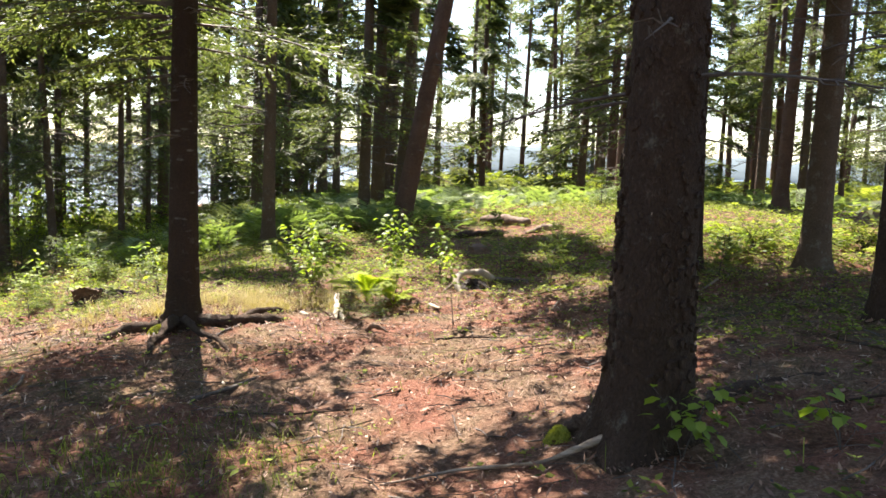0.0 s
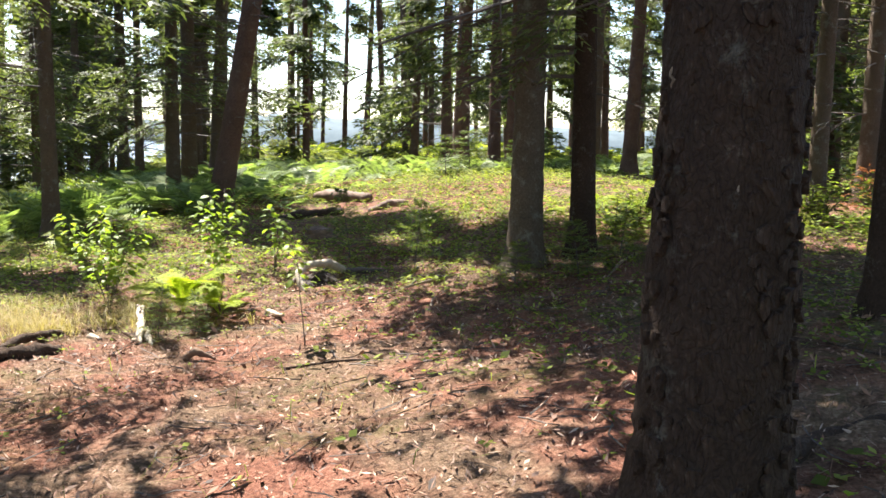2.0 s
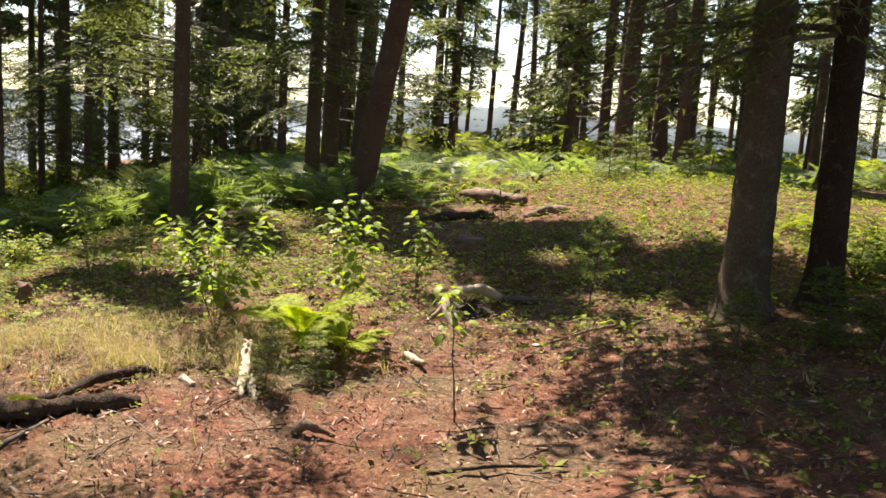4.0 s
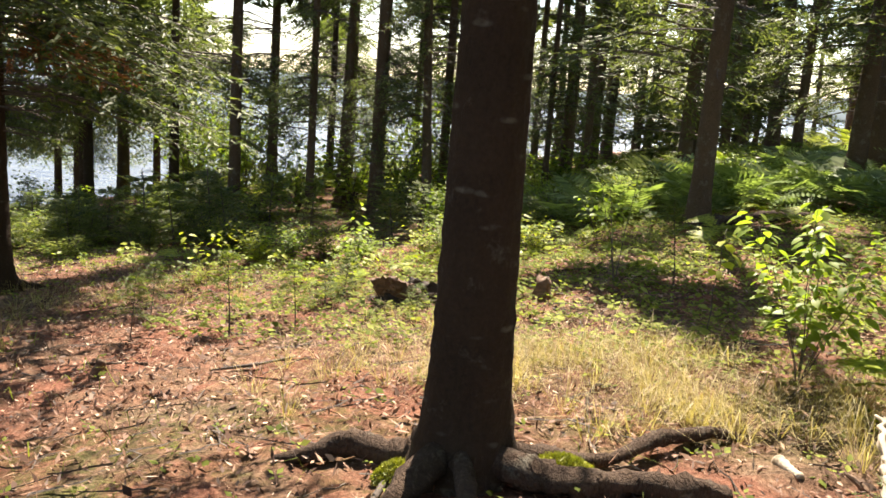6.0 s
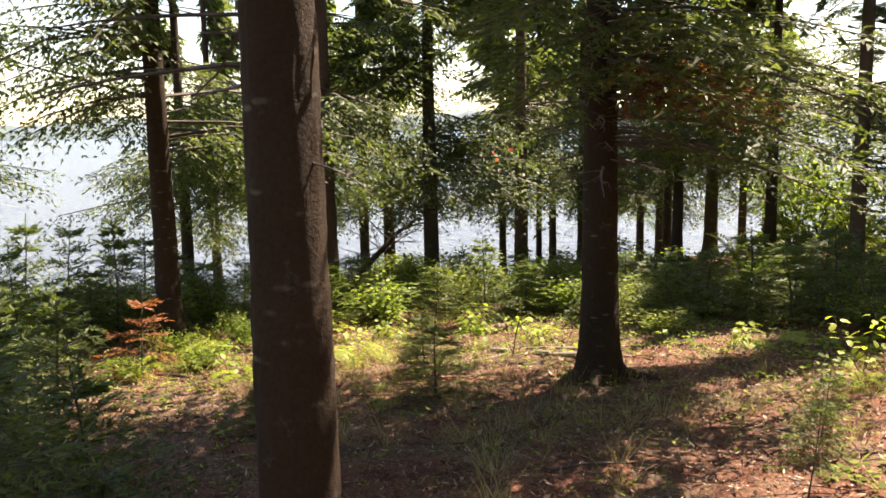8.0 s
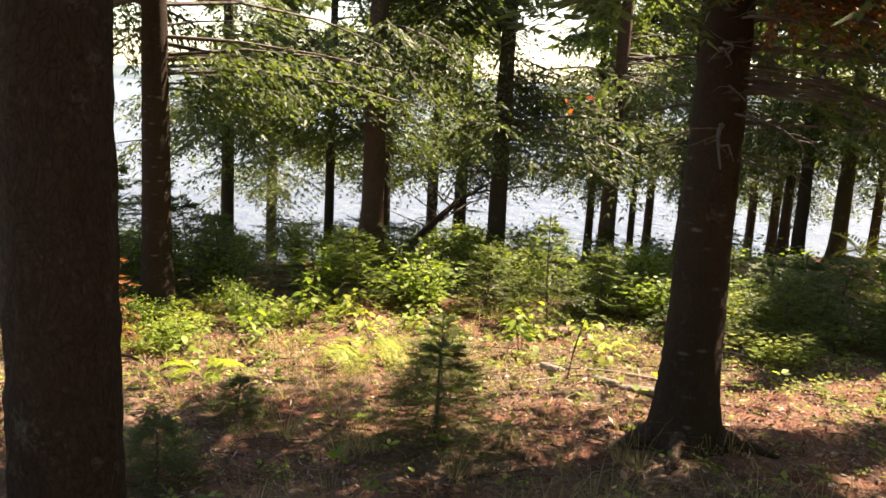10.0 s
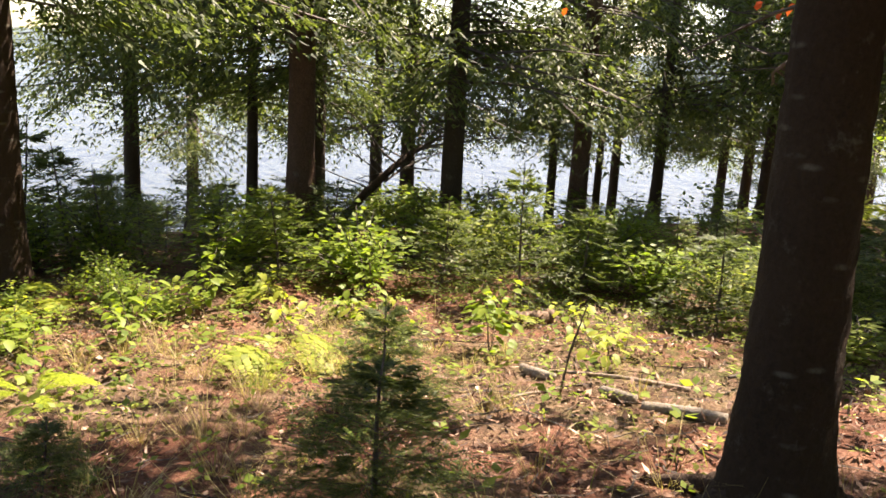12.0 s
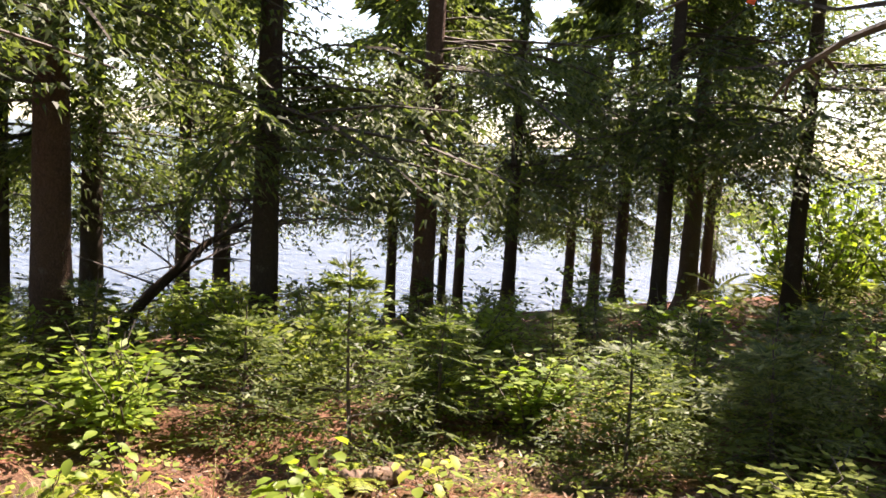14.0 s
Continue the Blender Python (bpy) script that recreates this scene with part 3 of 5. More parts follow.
grow(-21.3, 20.5, 0.23, "cedar_a", "C")
grow(-16.9, 18.35, 0.28, "cedar_b", "N")
grow(-19.3, 21.5, 0.2, "cedar_a", "C")
grow(-14.9, 18, 0.22, "cedar_b", "C", size=1.3)
grow(-11.6, 16.3, 0.22, "slim", "N", size=0.65)
grow(-10.3, 16.8, 0.15, "slim", "N", size=0.6)
grow(-9.32, 17.4, 0.24, "slim", "N", size=0.6)
grow(-11.2, 19, 0.27, "high_a", "N", lean=(0.03, 0))
grow(-9.75, 18.2, 0.14, "slim", "N", size=0.6)
grow(-10.6, 18.3, 0.14, "slim", "N", size=0.6)
grow(-8.25, 17.4, 0.17, "slim", "N", lean=(-0.06, 0), size=0.6)
grow(-9.2, 19.6, 0.19, "slim", "N")
grow(-9.4, 21.6, 0.17, "slim", "N")
grow(-7.6, 22.1, 0.3, "spruce_a", "N")
grow(-11.4, 34, 0.36, "spruce_low", "N")
grow(-7.4, 18.8, 0.15, "slim", "N", size=0.6)
grow(-7.4, 20.5, 0.13, "slim", "N", size=0.6)
grow(-4.6, 30, 0.42, "spruce_a", "N")
grow(-4.9, 21.2, 0.28, "spruce_b", "N")
grow(-10.2, 26.5, 0.22, "spruce_low", "N")
grow(-8, 24.5, 0.2, "spruce_a", "N")
grow(-9.7, 30, 0.3, "spruce_low", "N")
grow(-10.5, 37, 0.27, "spruce_b", "N")
grow(-12.5, 24, 0.18, "slim", "N")
grow(-14.5, 23, 0.2, "cedar_b", "C")
grow(-13, 28, 0.22, "cedar_c", "C")
grow(-6.8, 33, 0.3, "spruce_low", "N")
grow(-2.6, 38, 0.36, "spruce_low", "N")
grow(-0.6, 36, 0.3, "spruce_a", "N")
grow(8.7, 16.2, 0.16, "spruce_a", "N")
grow(12.5, 20, 0.3, "spruce_b", "N")
grow(16.1, 20.4, 0.24, "spruce_low", "N")
grow(11, 14, 0.2, "spruce_low", "N")
grow(14.5, 16, 0.24, "spruce_a", "N")
grow(19, 27, 0.3, "spruce_b", "N")
grow(23, 33, 0.3, "spruce_low", "N")
grow(-3.4, 25, 0.24, "spruce_low", "N")
grow(-5.2, 26.5, 0.26, "spruce_a", "N")
grow(-2.2, 29, 0.24, "spruce_low", "N")
grow(-15.6, 16.4, 0.2, "cedar_a", "C")
grow(-17.6, 15.6, 0.18, "cedar_c", "C", size=0.8)
grow(-13.4, 19.4, 0.24, "spruce_low", "N")
grow(-18.6, 18.6, 0.2, "cedar_b", "C")
grow(-12.6, 21.2, 0.2, "high_b", "N")
grow(-18, 4, 0.24, "cedar_b", "C")
grow(-23, 26, 0.26, "cedar_b", "C")
grow(-17.5, 27, 0.26, "cedar_a", "C")

# the wood goes on behind the path: unseen trees added to block sky light
r = np.random.default_rng(410)
back = []
while len(back) < 30:
    x, y = r.uniform(-17, 16), r.uniform(-16, 1.0)
    if math.hypot(x - 0.2, y) < 2.6 or any((x - a) ** 2 + (y - b) ** 2 < 7 for a, b in back):
        continue
    back.append((x, y))
    grow(x, y, r.uniform(0.2, 0.36), ("far_b", "far_a")[len(back) % 2], ("N", "S")[len(back) % 2], lean=(r.normal(0, 0.02), 0))

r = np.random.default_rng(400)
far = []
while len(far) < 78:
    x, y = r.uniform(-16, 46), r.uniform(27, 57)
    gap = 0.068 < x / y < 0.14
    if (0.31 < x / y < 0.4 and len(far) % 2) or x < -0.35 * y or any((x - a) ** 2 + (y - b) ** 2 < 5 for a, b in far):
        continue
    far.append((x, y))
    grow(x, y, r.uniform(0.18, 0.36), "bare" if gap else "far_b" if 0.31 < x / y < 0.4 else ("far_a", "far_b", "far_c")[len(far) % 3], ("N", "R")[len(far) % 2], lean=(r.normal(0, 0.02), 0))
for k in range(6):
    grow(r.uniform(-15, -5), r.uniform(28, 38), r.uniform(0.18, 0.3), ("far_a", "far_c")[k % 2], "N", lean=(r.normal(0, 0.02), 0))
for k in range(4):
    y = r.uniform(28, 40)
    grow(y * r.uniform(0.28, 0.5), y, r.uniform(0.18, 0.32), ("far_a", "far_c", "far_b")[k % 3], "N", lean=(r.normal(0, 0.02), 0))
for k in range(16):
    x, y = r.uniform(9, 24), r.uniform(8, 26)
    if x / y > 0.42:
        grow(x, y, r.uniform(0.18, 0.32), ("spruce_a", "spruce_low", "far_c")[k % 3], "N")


# ---- small plants: meshes ----
def leaf_shape(length, width, lobes=0, curl=0.12, seed=0):
    """A folded leaf blade along +x with a midrib and a bent tip."""
    r = np.random.default_rng(seed)
    s = np.array([0, 0.18, 0.42, 0.68, 0.88, 1.0])
    w = np.array([0.02, 0.72, 1.0, 0.78, 0.36, 0.01]) * width / 2
    if lobes:
        w = w * np.array([1, 1.15, 0.8, 1.2, 0.7, 1])
    z = -curl * length * s ** 2
    fold = 0.16
    mid = np.stack([length * s, 0 * s, z], -1)
    lft = np.stack([length * s * (0.97 if lobes else 1), w, z + fold * w], -1)
    rgt = np.stack([length * s, -w, z + fold * w], -1)
    v = np.concatenate([mid, lft, rgt])
    f = []
    for k in range(5):
        f += [(k, k + 1, 6 + k + 1, 6 + k), (k, 12 + k, 12 + k + 1, k + 1)]
    return v, np.array(f)


LEAF_MESH = [mesh_of("leaf", *leaf_shape(0.085, 0.052, 0, 0.25, k), smooth=True, mat=M_LEAF) for k in range(2)]
LEAF_BIG = [mesh_of("leaf", *leaf_shape(0.115, 0.082, 1, 0.3, k), smooth=True, mat=M_LEAF) for k in range(2)]
LEAF_YEL = [mesh_of("leaf", *leaf_shape(0.10, 0.06, 1, 0.25, k), smooth=True, mat=M_YELLOW) for k in range(2)]


def frond_mesh(seed, length, mat, pinnae=17, arch=0.45, broad=0.30):
    """A fern frond along +x: an arching rib and toothed leaflets on both sides."""
    r = np.random.default_rng(seed)
    s = np.linspace(0, 1, 9)
    rib = np.stack([length * s, 0 * s, length * (0.75 * s - (0.75 + arch - 0.3) * s ** 2)], -1)
    tv, tf = tube(rib, np.linspace(0.004, 0.001, 9), 4, cap=False)
    B, W, S, L, Wd = [], [], [], [], []
    for q in np.linspace(0.22, 0.99, pinnae):
        p = np.array([np.interp(q, s, rib[:, k]) for k in range(3)])
        t = unit(np.array([np.interp(min(q + 0.05, 1), s, rib[:, k]) for k in range(3)]) - np.array([np.interp(q - 0.05, s, rib[:, k]) for k in range(3)]))
        pl = broad * length * math.sin(math.pi * min(1, (1.02 - q) * 1.15) ** 0.8) * r.uniform(0.85, 1.1) + 0.01
        for sd in (-1, 1):
            d = unit(t * 0.45 + np.array([0, sd * 1.0, 0]) + np.array([0, 0, r.normal(-0.08, 0.08)]))
            k = 7
            w = np.linspace(0.0, 0.9, k)
            for e in (-1, 1):
                up = unit(np.cross(d, t) * sd)
                side_way = unit(d * 0.75 + e * unit(np.cross(up, d)) * 0.75 + r.normal(0, 0.06, (k, 3)))
                B.append(p + d * (w * pl)[:, None]); W.append(side_way); S.append(unit(np.cross(side_way, up)))
                L.append(pl * 0.33 * (1.08 - w)); Wd.append(pl * 0.095 * (1.1 - w))
    v, f = blades(np.concatenate(B), np.concatenate(W), np.concatenate(S), np.concatenate(L), np.concatenate(Wd))
    return two_tone("frond", v, f, tv, np.array(tf), mat, mat)


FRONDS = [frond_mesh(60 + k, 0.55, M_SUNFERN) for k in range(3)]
FRONDS_Y = [frond_mesh(70 + k, 0.5, M_YELLOW, 8, 0.5, 0.5) for k in range(3)]


def fern(x, y, size, count, seed, yellow=False, label="", flat=False, rise=False):
    r = np.random.default_rng(seed)
    t = thing("fern", pose(x, y, gz(x, y), 0, 0, r.uniform(0, 360)), label or ("yellowing bracken frond cluster on needle litter" if yellow else "bright green fern growing from forest litter"), "fern", "ferns")
    for k in range(count):
        tilt = r.uniform(-58, -18) if rise else r.uniform(-48, -8) if not flat else r.uniform(-30, 5)
        part("frond", (FRONDS_Y if yellow else FRONDS)[k % 3], None, t, place=pose(0, 0, 0.02, 0, 0, k * 360 / count + r.uniform(-25, 25)) @ pose(0, 0, 0, r.uniform(-15, 15), tilt, 0) @ Matrix.Scale(size * r.uniform(0.75, 1.2), 4))
    return t


def young_fir_mesh(seed, tiers, per, mat, bare=0.0, fine=False, blades_per=4):
    """A metre-high young fir: stem and tiers of short-needled boughs."""
    r = np.random.default_rng(seed)
    V, F, TV, TF, off, toff = [], [], [], [], 0, 0
    for k in range(tiers):
        q = (k + 0.5) / tiers
        z = bare + (0.97 - bare) * q
        for j in range(per):
            ln = (0.46 * (1 - q) ** 0.9 + 0.05) * r.uniform(0.65, 1.25)
            b = bough(r, ln, r.uniform(-0.1, 0.4), max(3, round((6 if not fine else 13) * (1.1 - 0.75 * q))), 0.055 if not fine else 0.028, 0.0068 if not fine else 0.0032, 0.45, 0.0, blades_per if not fine else 10)
            m = pose(0, 0, z + r.uniform(-0.03, 0.03)) @ pose(0, 0, 0, 0, 0, j * 360 / per + k * 41 + r.uniform(-20, 20)) @ pose(0, 0, 0, r.uniform(-20, 20), -4 - 22 * q, 0)
            V.append(placed(b[0], m)); F.append(b[1] + off); off += len(b[0])
            TV.append(placed(b[2], m)); TF.append(b[3] + toff); toff += len(b[2])
    st = np.linspace(-0.05, 1.08, 6)
    sv, sf = tube(np.stack([0.01 * np.sin(st * 5), 0.01 * np.cos(st * 4), st], -1), np.linspace(0.014, 0.003, 6), 5, cap=False)
    tip = spikes(np.zeros((6, 3)), unit(r.normal(0, 0.4, (6, 3)) + [0, 0, 1]), np.tile([1.0, 0, 0], (6, 1)), np.full(6, 0.07), np.full(6, 0.008))
    V.append(placed(tip[0], pose(0, 0, 0.98)))
    F.append(tip[1] + off)
    foliage = two_tone("foliage", np.concatenate(V), np.concatenate(F), np.concatenate(TV), np.concatenate(TF), mat, M_TWIG)
    return foliage, mesh_of("stem", sv, sf, True, M_TWIG)


YOUNG = [young_fir_mesh(80 + k, 7, 5, M_YOUNG) for k in range(4)]
YOUNG_BACK = [young_fir_mesh(85 + k, 6, 5, M_YOUNG, 0.0, False, 2) for k in range(3)]
YOUNG_SPARSE = [young_fir_mesh(90 + k, 6, 4, M_YOUNG, 0.35) for k in range(2)]
YOUNG_DEAD = young_fir_mesh(99, 5, 4, M_RUSTLEAF)


YOUNG_HERO = young_fir_mesh(98, 6, 6, M_YOUNG, 0.06, True)


def young_fir(x, y, tall, k=0, wide=1.0, label="dark green young fir on needle litter", kind="full"):
    src = YOUNG_BACK[k % 3] if kind == "back" else YOUNG_DEAD if kind == "dead" else YOUNG_HERO if kind == "hero" else (YOUNG_SPARSE if kind == "sparse" else YOUNG)[k % (2 if kind == "sparse" else 4)]
    t = thing("young_fir", pose(x, y, gz(x, y), (k * 37) % 13 - 6, (k * 53) % 15 - 7, (k * 97) % 360), label, "young fir", "young firs")
    m = Matrix.Diagonal((tall * wide, tall * wide, tall, 1))
    part("stem", src[1], None, t, place=m)
    part("foliage", src[0], None, t, place=m)
    return t


def sapling(x, y, tall, stems, leaves, seed, spread=0.25, meshes=None, size=1.0, label="leafy broadleaf sapling with bright green leaves", name="sapling", from_=0.3):
    """A slender sprout: thin stems as parts, each leaf a part."""
    r = np.random.default_rng(seed)
    meshes = meshes or LEAF_MESH
    t = thing(name, pose(x, y, gz(x, y)), label, "sapling", "saplings")
    for s in range(stems):
        a = r.uniform(0, 6.283)
        q = np.linspace(0, 1, 7)
        out = spread * r.uniform(0.3, 1.0) * (1 if stems > 1 else 0.4)
        pts = np.stack([math.cos(a) * out * q ** 1.3, math.sin(a) * out * q ** 1.3, tall * r.uniform(0.75, 1.05) * q - 0.03], -1) + r.normal(0, 0.012, (7, 3)) * q[:, None]
        part("stem", mesh_of("stem", *tube(pts, np.linspace(0.006, 0.002, 7) * (0.6 + tall * 0.35) * (1.0 if stems < 4 else 0.65), 5), smooth=True), M_TWIG, t)
        n = leaves // stems
        for k in range(n):
            f = from_ + (1 - from_) * (k + r.uniform(0, 1)) / n
            p = np.array([np.interp(f, q, pts[:, i]) for i in range(3)])
            az = k * 137.5 + r.uniform(-30, 30)
            reach = r.uniform(0.02, 0.11) * (1.25 - f) * 1.6
            p = p + reach * np.array([math.cos(radians(az)), math.sin(radians(az)), 0.35])
            part("leaf", meshes[k % len(meshes)], None, t, place=pose(*p, 0, 0, az) @ pose(0, 0, 0, r.uniform(-25, 25), r.uniform(-15, 30), 0) @ Matrix.Scale(size * r.uniform(0.7, 1.25), 4))
    return t


def bush_mesh(seed, count, mat, length=0.07):
    """A leafy shrub about a metre across: leaves round branching twigs."""
    r = np.random.default_rng(seed)
    tw, B, W = [], [], []
    for s in range(16):
        a, q = r.uniform(0, 6.283), np.linspace(0, 1, 6)
        o, h = r.uniform(0.1, 0.55), r.uniform(0.5, 1.0)
        pts = np.stack([math.cos(a) * o * q ** 1.4, math.sin(a) * o * q ** 1.4, h * q], -1) + r.normal(0, 0.03, (6, 3)) * q[:, None]
        tw.append(tube(pts, np.linspace(0.007, 0.002, 6), 4, cap=False))
        n = count // 16
        f = r.uniform(0.25, 1, n)
        p = np.stack([np.interp(f, q, pts[:, i]) for i in range(3)], -1)
        d = unit(r.normal(0, 1, (n, 3)) * [1, 1, 0.45] + [0, 0, 0.1])
        B.append(p + d * r.uniform(0.0, 0.16, (n, 1))); W.append(d)
    B, W = np.concatenate(B), np.concatenate(W)
    n = len(B)
    v, f = blades(B, W, unit(np.cross(W, unit(np.array([0, 0, 1.0]) + r.normal(0, 0.5, (n, 3))))), length * r.uniform(0.6, 1.3, n), length * 0.3 * r.uniform(0.7, 1.3, n))
    tv, tf = merged(tw)
    return mesh_of("foliage", v, f, mat=mat), mesh_of("brushwood", tv, tf, mat=M_TWIG)


BUSH = [bush_mesh(110 + k, 620, M_LEAF) for k in range(2)] + [bush_mesh(115, 620, M_COVER), bush_mesh(116, 420, M_YELLOW)]


def bush(x, y, tall, wide, k, label="bright green leafy bush"):
    t = thing("bush", pose(x, y, gz(x, y), 0, 0, (x * 531 + y * 77) % 360), label, "bush", "bushes")
    part("foliage", BUSH[k][0], None, t, place=Matrix.Diagonal((wide, wide, tall, 1)))
    part("brushwood", BUSH[k][1], None, t, "thin brown branching twigs", place=Matrix.Diagonal((wide, wide, tall, 1)))["kind"] = "stuff"
    return t


# ---- planting ----
young_fir(-9.02, 8.6, 0.56, 0, 1.75, "small dark green spruce seedling in shade", "hero")
young_fir(-10.22, 9.02, 0.55, 3, 1.45, "small sunlit green spruce seedling on orange litter", "hero")
young_fir(-8.8, 7.2, 0.34, 1, 1.7, "small green fir seedling on needles", "hero")
young_fir(-9.6, 7.6, 0.28, 2, 1.7, "small green fir seedling on needles", "hero")
young_fir(-11.9, 6.6, 0.85, 0, 1.1, "dead young fir with rusty orange needles", "dead")
young_fir(7.8, 11.9, 0.62, 1, 1.2, "dead young fir with rusty orange needles", "dead")
young_fir(-12.35, 10.75, 1.05, 3, 1.0, "young fir with light green tips")
young_fir(-5.26, 9.48, 0.62, 0, 0.8, "thin fir seedling with bare stem", "sparse")
young_fir(-5.78, 9.05, 0.5, 1, 0.8, "thin fir seedling with bare stem", "sparse")
young_fir(-5.0, 9.9, 0.5, 0, 0.9, "thin fir seedling with bare stem", "sparse")
young_fir(-6.3, 9.7, 0.45, 1, 0.9, "thin fir seedling with bare stem", "sparse")
young_fir(-0.95, 8.25, 0.4, 2, 0.9, "young fir seedling beside a rotten stump")
young_fir(-0.7, 8.5, 0.32, 3, 0.9, "young fir seedling beside a rotten stump")
for k, (x, y, tall) in enumerate(((-6.1, 4.9, 0.9), (-6.6, 5.25, 1.0), (-6.9, 4.5, 1.2), (-7.5, 5.1, 1.1), (-8.0, 4.5, 1.3), (-8.6, 5.2, 1.0), (-7.2, 5.75, 0.8), (-9.3, 4.8, 1.2), (-6.3, 5.7, 0.6), (-9.9, 5.5, 1.0), (-10.6, 4.9, 1.2))):
    young_fir(x, y + 0.4, tall, k + 1, 1.25, "dense dark green young fir by the path")
young_fir(1.3, 10.2, 0.75, 1, 0.7, "thin fir seedling with bare stem", "sparse")
young_fir(0.75, 11.2, 0.85, 0, 0.6, "thin fir seedling with bare stem", "sparse")
young_fir(-2.6, 11.4, 0.6, 0, 0.8, "thin fir seedling with bare stem", "sparse")
for k, (x, y, tall) in enumerate(((2.4, 8.5, 0.5), (2.9, 8.8, 0.45), (1.9, 8.7, 0.4), (3.3, 18.2, 0.8), (4.0, 19.0, 0.9), (4.9, 18.6, 0.7), (5.6, 19.6, 0.9), (6.4, 20.5, 1.0), (8.6, 15.2, 1.2), (9.4, 13.6, 1.4), (10.4, 15.0, 1.8), (11.2, 17.0, 2.2))):
    young_fir(x, y, tall, k, 1.2)


def shore_line(y):
    """Where the shrub belt begins, as x over y."""
    return -14.2 + 1.6 * ease(7, 10.5, y) + 2.4 * ease(10.6, 13, y) + 6.2 * ease(13.2, 16.5, y) + 2.0 * ease(17, 24, y)


r = np.random.default_rng(31)
belt = []
for k in range(9000):
    x, y = r.uniform(-24, -2), r.uniform(2.5, 30)
    edge = shore_line(y)
    if x > edge or x < edge - 7 or y > 16 and x < edge - 5 or (x > -14 and y > 22):
        continue
    if all((x - a) ** 2 + (y - b) ** 2 > 0.56 ** 2 for a, b in belt):
        belt.append((x, y))
    if len(belt) >= 310:
        break
for k, (x, y) in enumerate(belt):
    depth = shore_line(y) - x
    if k % 5 in (1, 4):
        bush(x, y, r.uniform(0.4, 0.85), r.uniform(0.9, 1.3), (0, 2, 1)[k // 3 % 3], ("bright green leafy bush" if k // 3 % 3 != 1 else "dull green leafy bush") + " among young firs by the lake")
    else:
        young_fir(x, y, r.uniform(0.35, 0.85) - 0.01 * depth, k, r.uniform(1.2, 1.75), "dense green young fir in the shrub belt by the lake", "full" if depth < 1.1 else "back")
for x, y, tall in ((-10.2, 18.0, 1.7), (-9.2, 18.2, 1.5), (-11.2, 17.6, 1.5), (-10.0, 20.5, 2.4), (-8.6, 19.8, 1.9), (-11.4, 20.8, 2.2), (-7.2, 21.0, 1.4), (-15.5, 20.0, 2.4), (-15.2, 18.9, 1.9), (-14.4, 19.6, 2.0), (-16.6, 20.2, 2.2), (-16.4, 21.5, 2.6)):
    bush(x, y, tall, 1.9, 0, "tall sunlit bright green bush behind trunks")

for k, (x, y, tall, wide) in enumerate(((-10.95, 12.75, 0.55, 1.2), (-11.3, 12.9, 0.8, 1.5), (-9.9, 13.3, 0.9, 1.5), (-10.8, 13.6, 1.0, 1.5), (-11.6, 13.6, 0.8, 1.5), (-9.2, 13.6, 0.8, 1.4), (-10.1, 14.2, 1.0, 1.4), (-11.0, 14.5, 1.0, 1.4), (-9.3, 14.6, 0.9, 1.4), (-12.2, 13.2, 0.7, 1.5), (-12.9, 12.6, 0.6, 1.4))):
    young_fir(x, y, tall, k + 2, wide, "dense dark green young fir in the shade by the lake")
for x, y, tall, k in ((-12.3, 11.9, 0.5, 2), (-11.7, 12.2, 0.45, 2), (-12.9, 11.6, 0.55, 0), (-10.3, 11.9, 0.3, 2), (-13.5, 12.2, 0.7, 1), (-8.6, 13.0, 0.5, 2)):
    bush(x, y, tall, 1.0, k, "low green leafy bush at the edge of the shade")
for x, y, tall in ((3.4, 10.1, 0.45), (3.9, 10.6, 0.5), (4.4, 10.0, 0.4), (5.3, 10.6, 0.55), (5.9, 10.3, 0.6), (5.0, 11.4, 0.5), (6.6, 11.4, 0.7), (6.9, 10.4, 0.7), (6.3, 9.3, 0.5), (5.4, 8.6, 0.45)):
    bush(x, y, tall, 1.1, int(x * 10) % 2 * 2, "sunlit green bush between the trunks")
for k, (x, y, tall) in enumerate(((-14.6, 5.9, 1.5), (-14.2, 6.5, 1.35), (-15.2, 5.4, 1.6), (-15.0, 6.6, 1.5), (-14.0, 5.4, 1.2), (-13.9, 6.2, 0.95), (-13.6, 5.0, 0.9), (-14.9, 7.4, 1.1), (-14.4, 7.7, 0.9), (-15.6, 6.9, 1.3), (-14.6, 4.7, 1.3), (-15.4, 4.6, 1.5), (-13.2, 5.7, 0.75))):
    young_fir(x, y, tall, k, 0.75 if k < 5 else 1.15, "tall young spruce rising from the shrub belt")
r = np.random.default_rng(83)
for k, (x, y) in enumerate(((-12.3, 9.26), (-12.06, 9.5), (-12.45, 8.9), (-11.2, 10.75), (-10.84, 10.73), (-10.6, 10.5), (-12.35, 9.6), (-12.5, 8.3), (-11.9, 8.9), (-10.98, 13.0), (-11.6, 10.9), (-13.0, 8.8), (-6.35, 12.7), (-7.0, 12.2), (-5.9, 12.0), (-8.2, 12.0), (-9.0, 11.6))):
    sapling(x, y, r.uniform(0.18, 0.34), 3, 20, 230 + k, 0.26, LEAF_YEL if k % 3 else LEAF_MESH, 0.85, "low yellow-green seedling in the sun" if k % 3 else "low bright green seedling in the sun", from_=0.45)
r = np.random.default_rng(91)
for k in range(13):
    x, y = -9.3 + 0.4 * k + r.uniform(-0.15, 0.15), 12.4 + r.uniform(0, 1.2)
    bush(x, y, r.uniform(0.28, 0.5), r.uniform(0.6, 0.95), (3, 0, 2, 0)[k % 4], "low yellow-green bush at the sunny edge of the shrubs")
r = np.random.default_rng(97)
